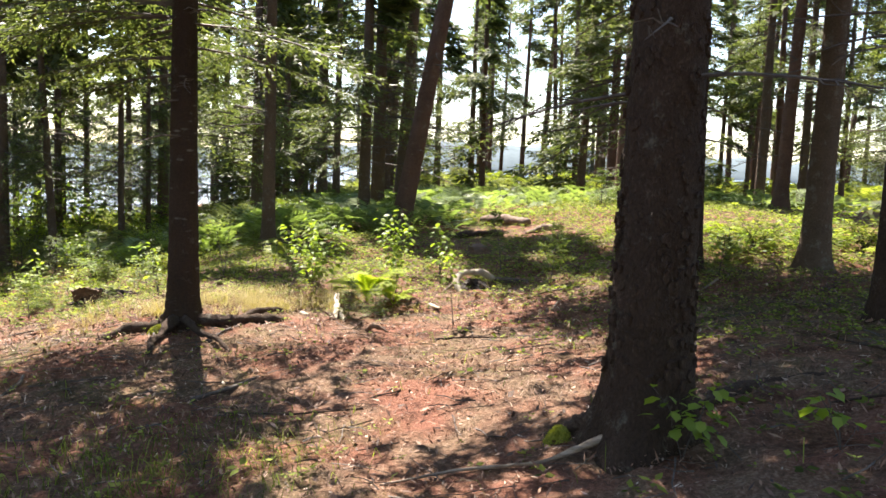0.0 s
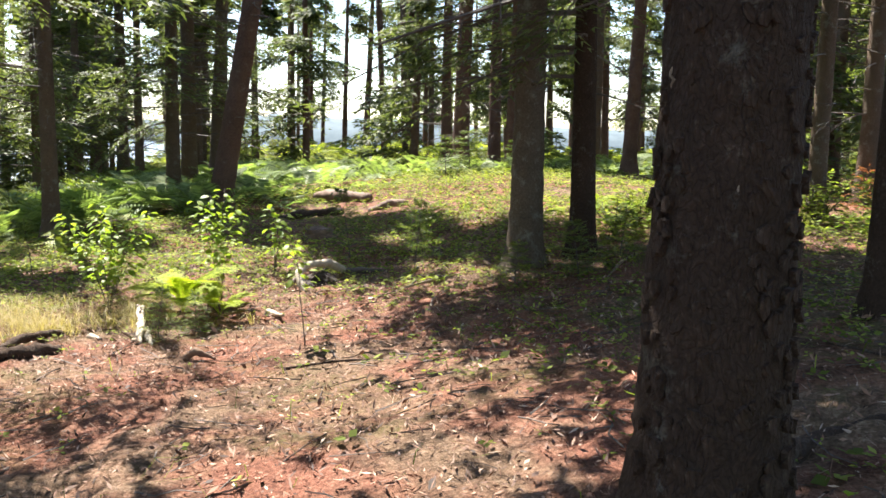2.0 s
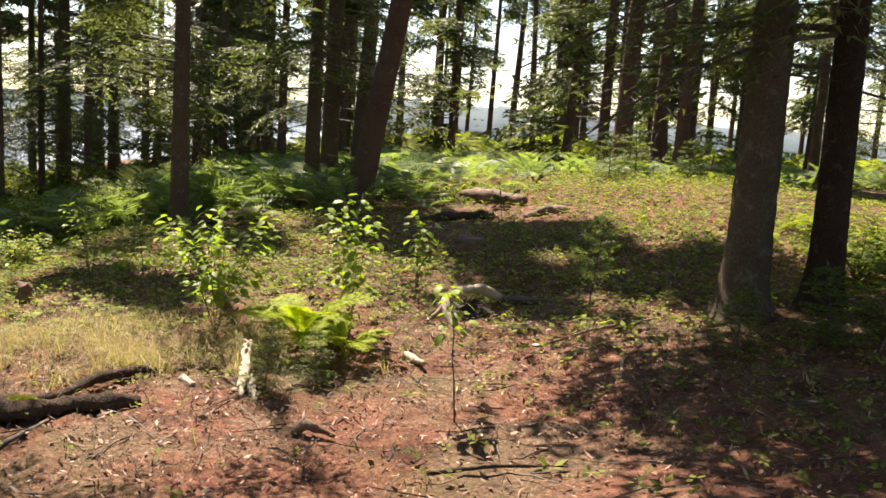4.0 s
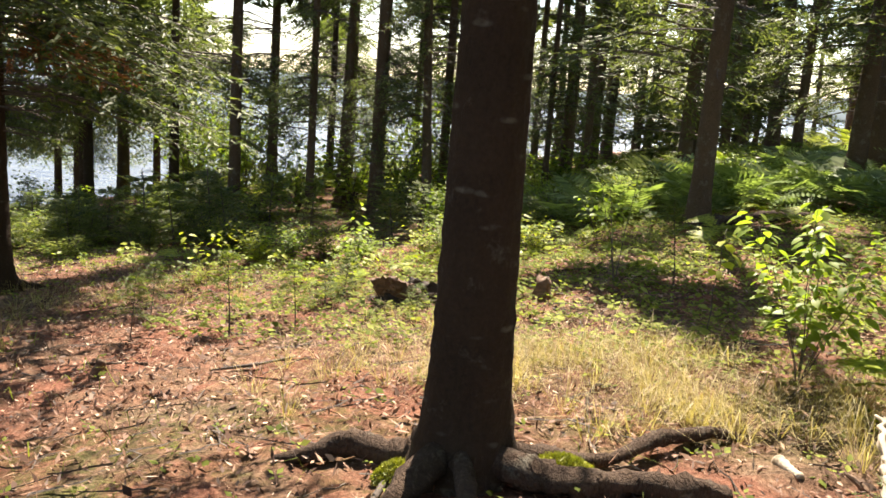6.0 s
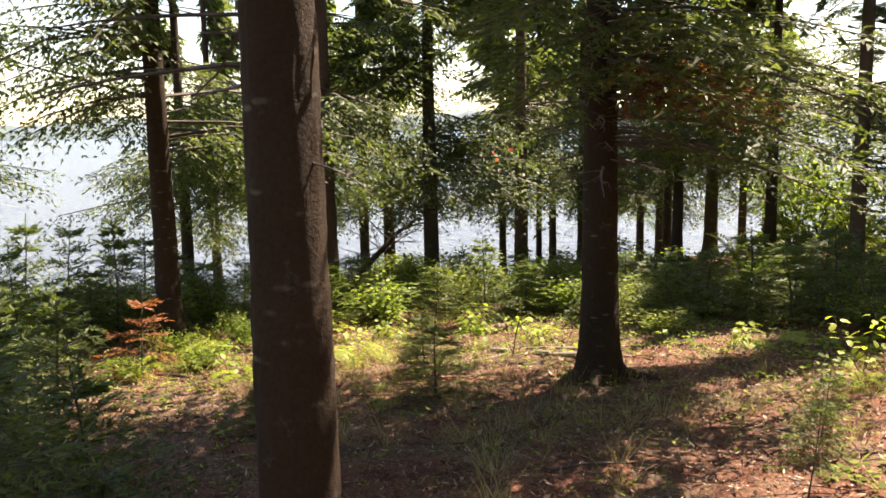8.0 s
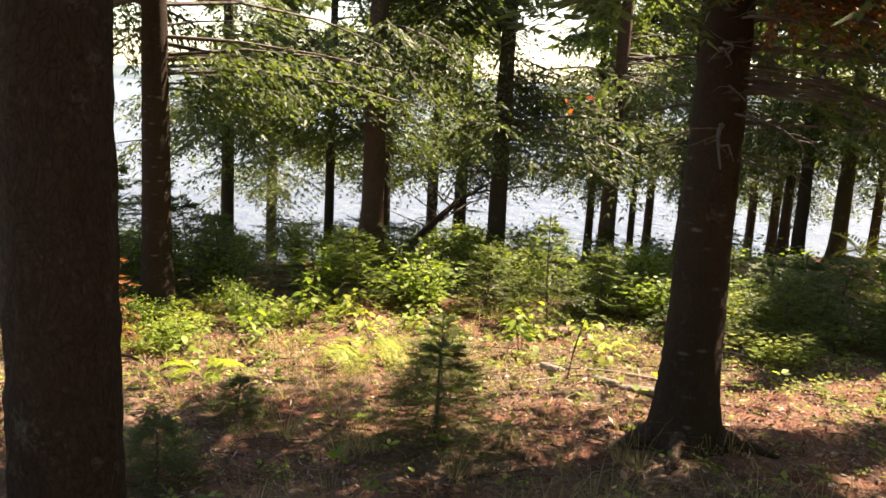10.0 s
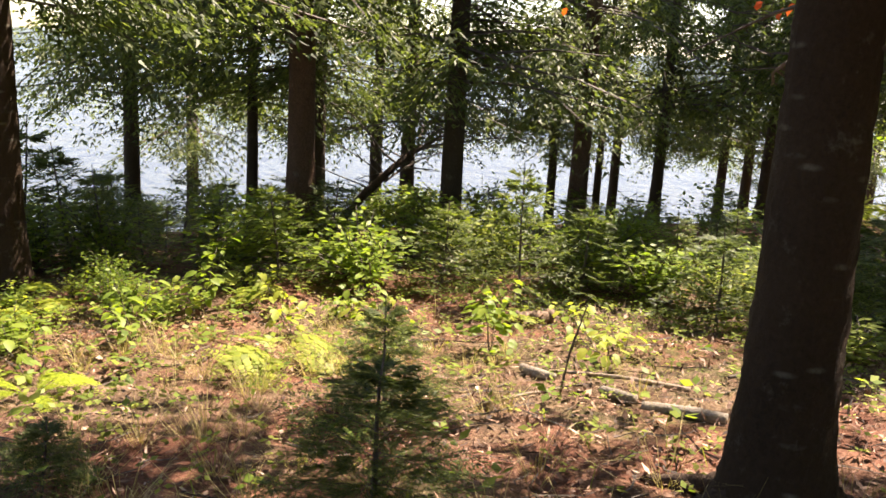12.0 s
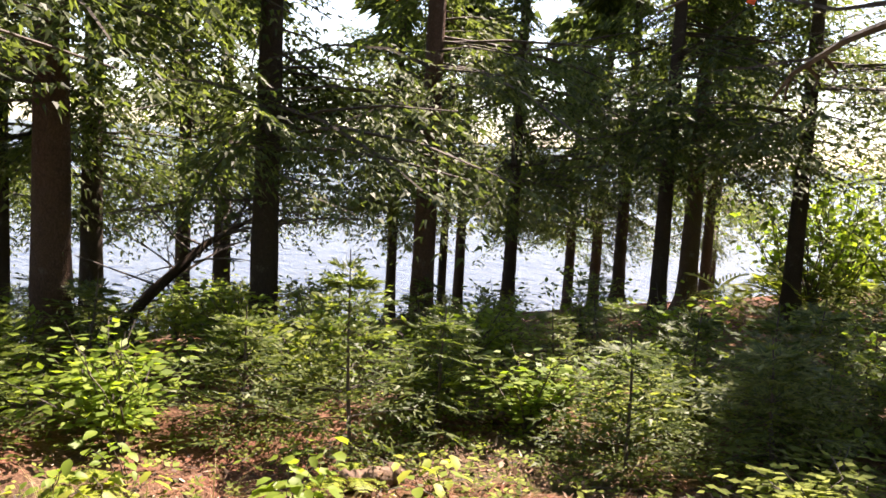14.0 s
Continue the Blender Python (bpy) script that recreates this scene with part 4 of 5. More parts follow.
for k in range(13):
    x, y = r.uniform(-13.4, -11.2), r.uniform(6.4, 8.4)
    bush(x, y, r.uniform(0.2, 0.4), r.uniform(0.4, 0.65), (0, 3, 1, 0)[k % 4], "low sunlit bright green seedling clump near the lake")
sapling(-1.5, 9.45, 0.92, 9, 400, 201, 0.4, None, 0.8, label="bushy broadleaf sapling with fresh green leaves beside ferns")
sapling(-0.57, 9.62, 1.0, 5, 200, 202, 0.28, LEAF_BIG, 0.62, "thin broadleaf sapling with bright yellow-green leaves")
sapling(-0.08, 11.0, 0.8, 3, 60, 203, 0.2, LEAF_BIG, 0.72, "thin broadleaf sapling with bright yellow-green leaves")
sapling(0.1, 7.83, 0.82, 1, 36, 204, 0.25, LEAF_BIG, 0.55, "single-stemmed sapling with large leaves over bare soil", from_=0.55)
sapling(-2.05, 9.9, 0.7, 1, 9, 205, 0.3, LEAF_YEL, 0.9, "spindly sapling with a few pale leaves", from_=0.5)
sapling(1.1, 3.62, 0.36, 4, 48, 206, 0.2, LEAF_BIG, 0.62, "broadleaf seedling at the foot of a spruce", from_=0.3)
sapling(1.75, 3.5, 0.25, 2, 12, 207, 0.25, LEAF_BIG, 0.8, "low green seedling on shaded litter")
sapling(2.1, 3.3, 0.22, 2, 12, 208, 0.25, LEAF_BIG, 0.8, "low green seedling on shaded litter")
sapling(-11.25, 10.02, 0.5, 5, 75, 209, 0.22, LEAF_BIG, 0.62, "leafy seedling with light green pointed leaves", from_=0.2)
sapling(-11.5, 9.5, 0.3, 3, 24, 210, 0.3, LEAF_MESH, 0.8, "leafy seedling with light green pointed leaves")
sapling(-3.6, 10.4, 0.8, 3, 40, 211, 0.3, LEAF_MESH, 0.8, "dull green sapling beside an uprooted stump")
sapling(-3.0, 11.2, 0.9, 3, 44, 212, 0.35, LEAF_MESH, 0.8, "spindly sapling with small green leaves")
sapling(-7.6, 11.6, 0.6, 3, 40, 213, 0.3, LEAF_YEL, 0.8, "yellow-green leafy seedling in the sun")
sapling(-6.2, 12.2, 0.7, 4, 60, 214, 0.35, LEAF_MESH, 0.9, "bright green leafy seedling in the sun")
sapling(-12.6, 8.4, 0.5, 4, 50, 215, 0.35, LEAF_MESH, 1.0, "bright green leafy seedling in the sun")
sapling(-11.9, 7.9, 0.4, 3, 40, 216, 0.35, LEAF_MESH, 1.0, "bright green leafy seedling in the sun")
sapling(-11.2, 7.4, 0.35, 3, 36, 217, 0.3, LEAF_MESH, 0.9, "bright green leafy seedling in the sun")
sapling(-4.0, 13.8, 0.7, 3, 50, 218, 0.35, LEAF_MESH, 0.9, "yellow-green leafy sapling near a spruce")

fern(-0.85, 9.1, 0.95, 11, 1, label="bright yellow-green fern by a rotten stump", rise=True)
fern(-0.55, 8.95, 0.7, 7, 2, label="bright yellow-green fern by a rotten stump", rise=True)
r = np.random.default_rng(77)
for k in range(46):
    a = k / 46
    if k < 4:
        x, y, yl = r.uniform(-12.9, -10.3), r.uniform(8.6, 11.0), True
    elif k < 24:
        x, y, yl = r.uniform(-9.5, -5.0), r.uniform(11.2, 13.0), k % 2 == 0
    elif k < 32:
        x, y, yl = r.uniform(3.2, 5.6), r.uniform(9.6, 12.0), False
    elif k < 38:
        x, y, yl = r.uniform(-13.2, -10.8), r.uniform(6.4, 8.8), k % 2 == 0
    else:
        x, y, yl = r.uniform(-4.8, -2.0), r.uniform(12.0, 15.5), k % 2 == 0
    if k % 3 or k >= 24:
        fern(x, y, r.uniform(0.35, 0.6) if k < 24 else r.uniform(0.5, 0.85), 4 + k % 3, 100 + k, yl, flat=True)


def fern_field(seed, count, where, size):
    """Many fern fronds over a rise, as one covering."""
    r = np.random.default_rng(seed)
    q = np.repeat(np.linspace(0.15, 1.0, 13), 2)
    sd = np.tile([-1.0, 1.0], 13)
    rib = np.stack([0.55 * q, 0 * q, 0.55 * (0.75 * q - 0.9 * q ** 2)], -1)
    way = unit(np.stack([0 * q + 0.45, sd, 0 * q - 0.1], -1))
    v, f = blades(rib, way, unit(np.cross(way, np.tile([0, 0, 1.0], (26, 1)))), 0.2 * np.sin(np.pi * np.clip(1.08 - q, 0, 1)) + 0.03, np.full(26, 0.016))
    V, F = [], []
    for k in range(count):
        x, y = where(r)
        m = pose(x, y, gz(x, y), 0, 0, r.uniform(0, 360)) @ pose(0, 0, 0, r.uniform(-25, 25), r.uniform(-55, 0), 0) @ Matrix.Scale(size * r.uniform(0.7, 1.3), 4)
        V.append(placed(v, m)); F.append(f + k * len(v))
    return mesh_of("fern_field", np.concatenate(V), np.concatenate(F))


tagged(part("fern_field", fern_field(5, 1500, lambda r: (r.normal(-3.4, 1.7), r.uniform(15.5, 26)), 1.15), M_FERN), "pale green ferns covering the rise under the trees", "ferns", kind="stuff")
tagged(part("fern_field", fern_field(6, 1300, lambda r: (r.uniform(-1, 14), r.uniform(19, 34)), 1.0), M_FERN), "green ferns on the far side of the clearing", "ferns", kind="stuff")
tagged(part("undergrowth", fern_field(9, 1000, lambda r: (r.uniform(-17, -4), r.uniform(17.5, 36)), 1.5), M_COVER), "low green undergrowth on the slope to the lake", "undergrowth", kind="stuff")
tagged(part("undergrowth", fern_field(8, 1400, lambda r: (r.uniform(-8, 30), r.uniform(34, 54)), 2.0), M_COVER), "low green undergrowth among far trunks", "undergrowth", kind="stuff")


def scatter(seed, count, box, keep):
    r = np.random.default_rng(seed)
    x, y = r.uniform(box[0], box[1], count), r.uniform(box[2], box[3], count)
    ok = r.uniform(0, 1, count) < keep(x, y)
    return x[ok], y[ok], r


def wavy(x, y, f, a):
    return 0.5 + 0.5 * np.sin(f * x + a + 1.3 * np.sin(0.7 * f * y + a)) * np.sin(f * 0.9 * y + 2 * a + np.sin(0.8 * f * x))


def blob(x, y, cx, cy, rx, ry):
    return np.exp(-((x - cx) / rx) ** 2 - ((y - cy) / ry) ** 2)


def rosettes(seed, count, box, keep, size, rise):
    """Low plants: little stars of leaves close to the ground."""
    x, y, r = scatter(seed, count, box, keep)
    n, per = len(x), 4
    z = height(x, y) + rise * r.uniform(0.2, 1.0, n)
    az = (r.uniform(0, 6.283, n)[:, None] + np.arange(per) * 1.5708 + r.normal(0, 0.3, (n, per)))
    tilt = r.uniform(-0.35, 0.5, (n, per))
    way = np.stack([np.cos(az) * np.cos(tilt), np.sin(az) * np.cos(tilt), np.sin(tilt)], -1).reshape(-1, 3)
    base = np.repeat(np.stack([x, y, z], -1), per, 0) + way * 0.008
    ln = (size * r.uniform(0.6, 1.35, n)[:, None] * r.uniform(0.75, 1.2, (n, per))).ravel()
    side = unit(np.cross(way, np.array([0, 0, 1.0]) + r.normal(0, 0.3, way.shape)))
    return blades(base, way, side, ln, ln * 0.3)


def green_keep(x, y):
    k = 0.25 + 0.75 * wavy(x, y, 1.1, 0.4)
    bare = blob(x, y, 0.0, 5.3, 1.6, 2.6) + 0.8 * blob(x, y, -4.0, 8.9, 1.3, 0.8) + blob(x, y, -0.3, 7.6, 1.3, 0.8) + 0.9 * blob(x, y, -4.7, 7.6, 1.6, 1.0) + 0.6 * blob(x, y, 1.2, 16, 0.9, 1.5)
    more = blob(x, y, 3, 7.5, 2.2, 2.5) + blob(x, y, -2.6, 11, 1.6, 1.4) + 0.45 * blob(x, y, -11.6, 7.8, 1.9, 1.8) + blob(x, y, -7, 12.2, 2.5, 1.1) + blob(x, y, 1.8, 11.5, 1.2, 2) + blob(x, y, -13, 12, 1.6, 2.5) + 0.9 * blob(x, y, -10.8, 11.9, 1.5, 0.8) + 0.9 * blob(x, y, 3.2, 11.5, 2.4, 2.4) + 0.8 * blob(x, y, -2.2, 13, 3.5, 2.5) + 0.6 * blob(x, y, 1.5, 18, 3.0, 2.5)
    deep = ease(8.5, 11, y) * 0.5 * ease(-7, -4, x)
    return np.clip(((0.22 + deep) * k + 0.8 * more) * (1 - 0.95 * np.clip(bare, 0, 1)), 0, 1)


tagged(part("ground_plants", mesh_of("ground_plants", *rosettes(301, 66000, (-15.5, 7, 1.5, 19.5), green_keep, 0.036, 0.07)), M_COVER), "low green plants carpeting shaded forest floor", "ground plants", kind="stuff")
tagged(part("ground_plants", mesh_of("ground_plants", *rosettes(302, 2000, (-14.5, -4, 5.5, 13.5), lambda x, y: np.clip(1.1 * blob(x, y, -11.7, 7.8, 1.8, 1.7) + 0.8 * blob(x, y, -7, 12, 2.6, 0.9) + 0.5 * blob(x, y, -11, 10, 1.8, 1.0) + 0.03, 0, 1), 0.055, 0.2)), M_LEAF), "leafy sunlit seedlings near the lake", "ground plants", kind="stuff")
tagged(part("ground_plants", mesh_of("ground_plants", *rosettes(303, 16000, (-10, 30, 17, 56), lambda x, y: 0.5 + 0 * x, 0.14, 0.12)), M_COVER), "low green plants between far trunks", "ground plants", kind="stuff")


tagged(part("ground_plants", mesh_of("ground_plants", *rosettes(305, 2600, (-2.5, 5, 1.6, 8), lambda x, y: np.clip(0.5 * blob(x, y, 1.9, 3.0, 1.0, 1.0) + 0.25 * blob(x, y, 2.6, 5.5, 1.6, 1.5) + 0.2 * blob(x, y, -1.4, 3.0, 1.0, 0.8) + 0.12 * blob(x, y, 0.8, 7.6, 0.9, 0.8), 0, 1), 0.055, 0.06)), M_COVER), "broad green seedlings on shaded litter", "ground plants", kind="stuff")
tagged(part("ground_plants", mesh_of("ground_plants", *rosettes(304, 15000, (-6, 7, 9.3, 20), lambda x, y: np.clip(0.25 + 0.9 * wavy(x, y, 1.6, 2.2), 0, 1) * (1 - 0.9 * blob(x, y, 0.6, 15, 1.3, 2.2)) * (1 - 0.9 * blob(x, y, 0.0, 9.5, 1.0, 1.2)), 0.055, 0.09)), M_COVER), "low leafy plants greening the clearing", "ground plants", kind="stuff")


def grass_mesh(seed, count, box, keep, tall, wide, clump=1):
    x, y, r = scatter(seed, count // clump, box, keep)
    n = len(x) * clump
    az = r.uniform(0, 6.283, n)
    away = r.uniform(0, 0.06, n) * (clump > 1)
    x, y = np.repeat(x, clump) + np.cos(az) * away, np.repeat(y, clump) + np.sin(az) * away
    z = height(x, y) - 0.01
    h = tall * r.uniform(0.45, 1.3, n)
    out = h * r.uniform(0.5, 1.9, n) * (1.3 if clump > 1 else 1)
    side = np.stack([-np.sin(az), np.cos(az), 0 * az], -1) * (wide * r.uniform(0.6, 1.4, n))[:, None]
    p0 = np.stack([x, y, z], -1)
    p1 = p0 + np.stack([np.cos(az) * out * 0.3, np.sin(az) * out * 0.35, h * 0.7], -1)
    p2 = p0 + np.stack([np.cos(az) * out, np.sin(az) * out, h * r.uniform(0.3, 0.95, n)], -1)
    v = np.stack([p0 - side, p0 + side, p1 + side * 0.8, p1 - side * 0.8, p2], 1).reshape(-1, 3)
    k = np.arange(n) * 5
    return v, [tuple(q) for q in np.stack([k, k + 1, k + 2, k + 3], -1).tolist()] + [tuple(q) for q in np.stack([k + 3, k + 2, k + 4], -1).tolist()]


def straw_keep(x, y):
    t = wavy(x, y, 4.0, 1.0)
    return np.clip((0.85 * blob(x, y, -2.1, 9.0, 0.85, 0.36) + 0.12 * blob(x, y, -3.0, 8.6, 0.8, 0.4) + 0.014 * blob(x, y, -3.9, 9.0, 0.9, 0.5) + 0.02 * blob(x, y, -4.3, 9.6, 0.8, 0.7) + 0.04 * blob(x, y, -8.0, 8.6, 1.0, 0.8) + 0.03 * blob(x, y, -7.2, 10.6, 1.2, 0.9) + 0.06 * blob(x, y, -11, 8.7, 2.0, 1.2)) * np.clip(1.6 * t - 0.1, 0.2, 1.2), 0, 1)


def grass_m(name, v_f, mat, label):
    me = bpy.data.meshes.new(name)
    me.from_pydata(v_f[0].tolist(), [], v_f[1])
    tagged(part(name, me, mat), label, "grass", kind="stuff")


grass_m("dry_grass", grass_mesh(311, 900000, (-12, 0, 4, 11.5), straw_keep, 0.21, 0.0011, 34), M_STRAW, "straw-coloured dry grass tufts in the sun")
grass_m("green_grass", grass_mesh(312, 30000, (-13, 5, 2.5, 17), lambda x, y: np.clip(0.4 * blob(x, y, -1.9, 9.7, 0.8, 0.5) + 0.25 * blob(x, y, -7.8, 8.6, 1.2, 1.0) + 0.3 * blob(x, y, -6.4, 7.3, 0.9, 0.6) + 0.5 * blob(x, y, -1.7, 4.2, 0.9, 0.7) + 0.12 * wavy(x, y, 2.0, 2.0), 0, 1), 0.13, 0.0022), M_COVER, "thin green grass on the forest floor")


grass_m("green_grass", grass_mesh(313, 9000, (-2.8, -0.3, 2.4, 5.4), lambda x, y: np.clip(blob(x, y, -1.5, 3.8, 0.7, 0.8), 0, 1) * (0.3 + 0.7 * wavy(x, y, 3.0, 0.3)), 0.09, 0.0022), M_COVER, "soft green grass patch beside the path")


def litter_mesh(seed, count, box, keep, size, broad=0.4):
    """Fallen leaves, bark flakes and chips lying about."""
    x, y, r = scatter(seed, count, box, keep)
    n = len(x)
    p = np.stack([x, y, height(x, y) + 0.012 + 0.012 * r.uniform(0, 1, n)], -1)
    az, tilt = r.uniform(0, 6.283, n), r.normal(0.1, 0.5, n)
    way = np.stack([np.cos(az) * np.cos(tilt), np.sin(az) * np.cos(tilt), np.sin(tilt)], -1)
    side = unit(np.cross(way, np.array([0, 0, 1.0]) + r.normal(0, 0.45, way.shape)))
    ln = size * r.uniform(0.4, 1.5, n)
    return blades(p, way, side, ln, ln * r.uniform(0.04, broad, n))


tagged(part("leaf_litter", mesh_of("leaf_litter", *litter_mesh(321, 170000, (-13, 5, 1.5, 14), lambda x, y: 0.3 + 0.6 * wavy(x, y, 1.7, 0.0), 0.024, 0.28)), M_LITTER), "brown fallen leaves, bark flakes and chips", "leaf litter", kind="stuff")


tagged(part("leaf_litter", mesh_of("leaf_litter", *litter_mesh(322, 46000, (-12.5, 3.5, 1.8, 13), lambda x, y: np.clip(0.12 + 0.7 * wavy(x, y, 1.3, 0.9) * ease(6.5, 9, y) + 0.8 * blob(x, y, -4.4, 8.4, 1.6, 1.1), 0, 1), 0.045, 0.3)), M_LITTER), "pale curled dead leaves and bark chips", "leaf litter", kind="stuff")


def twig_stuff(seed, count, box):
    r = np.random.default_rng(seed)
    out = []
    for k in range(count):
        x, y, a, ln = r.uniform(box[0], box[1]), r.uniform(box[2], box[3]), r.uniform(0, 6.283), r.uniform(0.08, 0.4)
        q = np.linspace(-0.5, 0.5, 4)
        px, py = x + math.cos(a) * ln * q + r.normal(0, 0.012, 4), y + math.sin(a) * ln * q + r.normal(0, 0.012, 4)
        out.append(tube(np.stack([px, py, height(px, py) + 0.012 + r.uniform(0, 0.012, 4)], -1), np.linspace(0.004, 0.002, 4) * r.uniform(0.5, 1.6), 3, cap=False))
    return merged(out)


tagged(part("fallen_twigs", mesh_of("fallen_twigs", *twig_stuff(331, 2800, (-12.5, 4, 1.8, 13))), M_TWIG), "thin dead twigs strewn on the litter", "twigs", kind="stuff")


# ---- dead wood, roots, stumps ----
def limb(name, points, radii, mat, label, category, sides=9, seed=0, group="", lift=0.0, ends=True):
    """A branch, root or log lying on the ground: heights of the points count from the ground."""
    pts = np.array([(x, y, gz(x, y) + z + lift) for x, y, z in points], float)
    n = max(10, 7 * len(pts))
    t = np.linspace(0, len(pts) - 1, n)
    r = np.random.default_rng(seed)
    k = np.arange(len(pts))
    fine = np.stack([np.interp(t, k, pts[:, i]) for i in range(3)], -1)
    fine[1:-1] = 0.25 * fine[:-2] + 0.5 * fine[1:-1] + 0.25 * fine[2:] + r.normal(0, (0.03 if mat is M_BIRCH else 0.1) * np.mean(radii), (n - 2, 3)) * [1, 1, 0.5]
    bumps = np.convolve(r.standard_normal(n + 4), np.ones(5) / 2.4, 'valid')
    rad = np.interp(t, k, radii) * (1 + (0.03 if mat is M_BIRCH else 0.15) * bumps)
    ob = part(name, mesh_of(name, *tube(fine - fine[0], rad, sides + 3, 0.03 if mat is M_BIRCH else 0.13 if mat is M_ROOT else 0.07, seed), smooth=True), mat, place=Matrix.Translation(fine[0]))
    return tagged(ob, label, category, group) if category else ob


def under(ob, parent):
    """Makes ob a part of parent where it stands."""
    ob.parent = parent
    ob.matrix_basis = parent.matrix_basis.inverted() @ ob.matrix_basis
    return ob


def tree_at(x, y):
    return min((o for o in scene.objects if o.name.startswith("conifer_tree")), key=lambda o: (o.matrix_basis.translation.x - x) ** 2 + (o.matrix_basis.translation.y - y) ** 2)


def root(t, points, radii, mat=None, seed=0, label="bare surface root"):
    under(limb("root", points, [0.85 * q for q in radii], mat or M_ROOT, "", "", 9, seed), t)["label"] = label


T2, T1, T8 = tree_at(-2.42, 7.66), tree_at(1.0, 3.92), tree_at(-8.66, 9.9)
root(T2, [(-2.38, 7.62, 0.1), (-2.05, 7.64, 0.05), (-1.8, 7.8, 0.05), (-1.55, 7.95, 0.03)], [0.09, 0.062, 0.062, 0.04], None, 1, "thick dark surface root")
root(T2, [(-2.36, 7.7, 0.08), (-2.0, 7.95, 0.03), (-1.88, 8.24, 0.07), (-1.72, 8.5, 0.06), (-1.62, 8.66, 0.0)], [0.045, 0.03, 0.036, 0.034, 0.015], None, 2)
root(T2, [(-2.5, 7.66, 0.1), (-2.65, 7.62, 0.05), (-2.9, 7.66, 0.06), (-3.16, 7.5, 0.0)], [0.1, 0.07, 0.06, 0.025], None, 3, "thick dark surface root")
root(T2, [(-2.45, 7.56, 0.12), (-2.45, 7.1, 0.05), (-2.42, 6.8, 0.06), (-2.3, 6.45, -0.01)], [0.07, 0.04, 0.032, 0.014], None, 4)
root(T2, [(-2.38, 7.56, 0.12), (-2.1, 7.1, 0.06), (-1.9, 6.88, 0.07), (-1.72, 6.68, -0.01)], [0.06, 0.035, 0.03, 0.015], None, 5, "bare surface root")
root(T1, [(0.9, 3.9, 0.2), (0.74, 4.02, 0.09), (0.62, 4.1, 0.03), (0.5, 4.2, -0.02)], [0.09, 0.05, 0.03, 0.015], None, 6, "grey root flecked with moss")
root(T1, [(1.1, 4.0, 0.12), (1.4, 4.3, 0.0), (1.8, 4.55, -0.01), (2.4, 4.6, -0.04)], [0.07, 0.05, 0.045, 0.02], None, 7, "low root half buried in litter")
root(T1, [(0.9, 3.8, 0.1), (0.5, 3.75, 0.02), (0.1, 3.8, 0.02), (-0.25, 3.72, 0.0)], [0.022, 0.012, 0.01, 0.006], M_DRY, 8, "pale thin root across the litter")
for k, (a, ln) in enumerate(((-160, 0.55), (-100, 0.45), (-40, 0.5), (60, 0.5))):
    c, q = math.cos(radians(a)), math.sin(radians(a))
    root(T8, [(-8.66 + 0.1 * c, 9.9 + 0.1 * q, 0.12), (-8.66 + 0.3 * c, 9.9 + 0.3 * q, 0.04), (-8.66 + ln * c, 9.9 + ln * q, -0.01)], [0.07, 0.045, 0.02], None, 10 + k)
root(tree_at(-3.2, 14.85), [(-3.15, 14.65, 0.08), (-2.9, 14.7, 0.06), (-2.5, 14.9, 0.08), (-1.95, 15.2, 0.03)], [0.08, 0.06, 0.07, 0.04], None, 15, "long dark surface root")


for k, (x, y, sx, sy) in enumerate(((-2.1, 7.8, 0.17, 0.09), (0.6, 4.02, 0.07, 0.05), (-2.6, 7.5, 0.1, 0.07))):
    r = np.random.default_rng(600 + k)
    n = int(90000 * sx * sy) + 500
    a, q = r.uniform(0, 6.283, n), np.sqrt(r.uniform(0, 1, n))
    px, py = x + sx * q * np.cos(a), y + sy * q * np.sin(a)
    base = np.stack([px, py, height(px, py) + 0.075 * (1 - q ** 2) + 0.01], -1)
    way = unit(r.normal(0, 0.6, (n, 3)) + [0, 0, 0.8])
    v, f = blades(base - way * 0.02, way, unit(np.cross(way, r.normal(0, 1, (n, 3)))), np.full(n, 0.035), np.full(n, 0.004))
    tagged(part("moss", mesh_of("moss", v, f), M_MOSS), "soft yellow-green moss cushion beside a tree root", "moss", kind="stuff")
for k, (x, y, z, ln) in enumerate(((0.972, 3.74, 0.96, 0.1), (0.93, 3.749, 1.4, 0.05), (0.821, 3.881, 1.68, 0.05), (1.105, 3.769, 0.655, 0.03), (0.99, 3.735, 0.72, 0.04))):
    d = unit(np.array([x - 1.0, y - 3.92, 0.0]))
    q = np.linspace(0, 1, 6)
    r = np.random.default_rng(620 + k)
    p = np.array([x, y, z - gz(1, 3.92)]) - np.array([1.0, 3.92, 0]) + d * 0.008 + np.stack([r.normal(0, 0.003, 6), r.normal(0, 0.003, 6), -ln * q], -1)
    part("resin_streak", mesh_of("resin_streak", *tube(p, np.array([0.0015, 0.004, 0.003, 0.0045, 0.003, 0.001]) * r.uniform(0.7, 1.2), 6), smooth=True), M_DRY, T1, "dried pale resin streak")


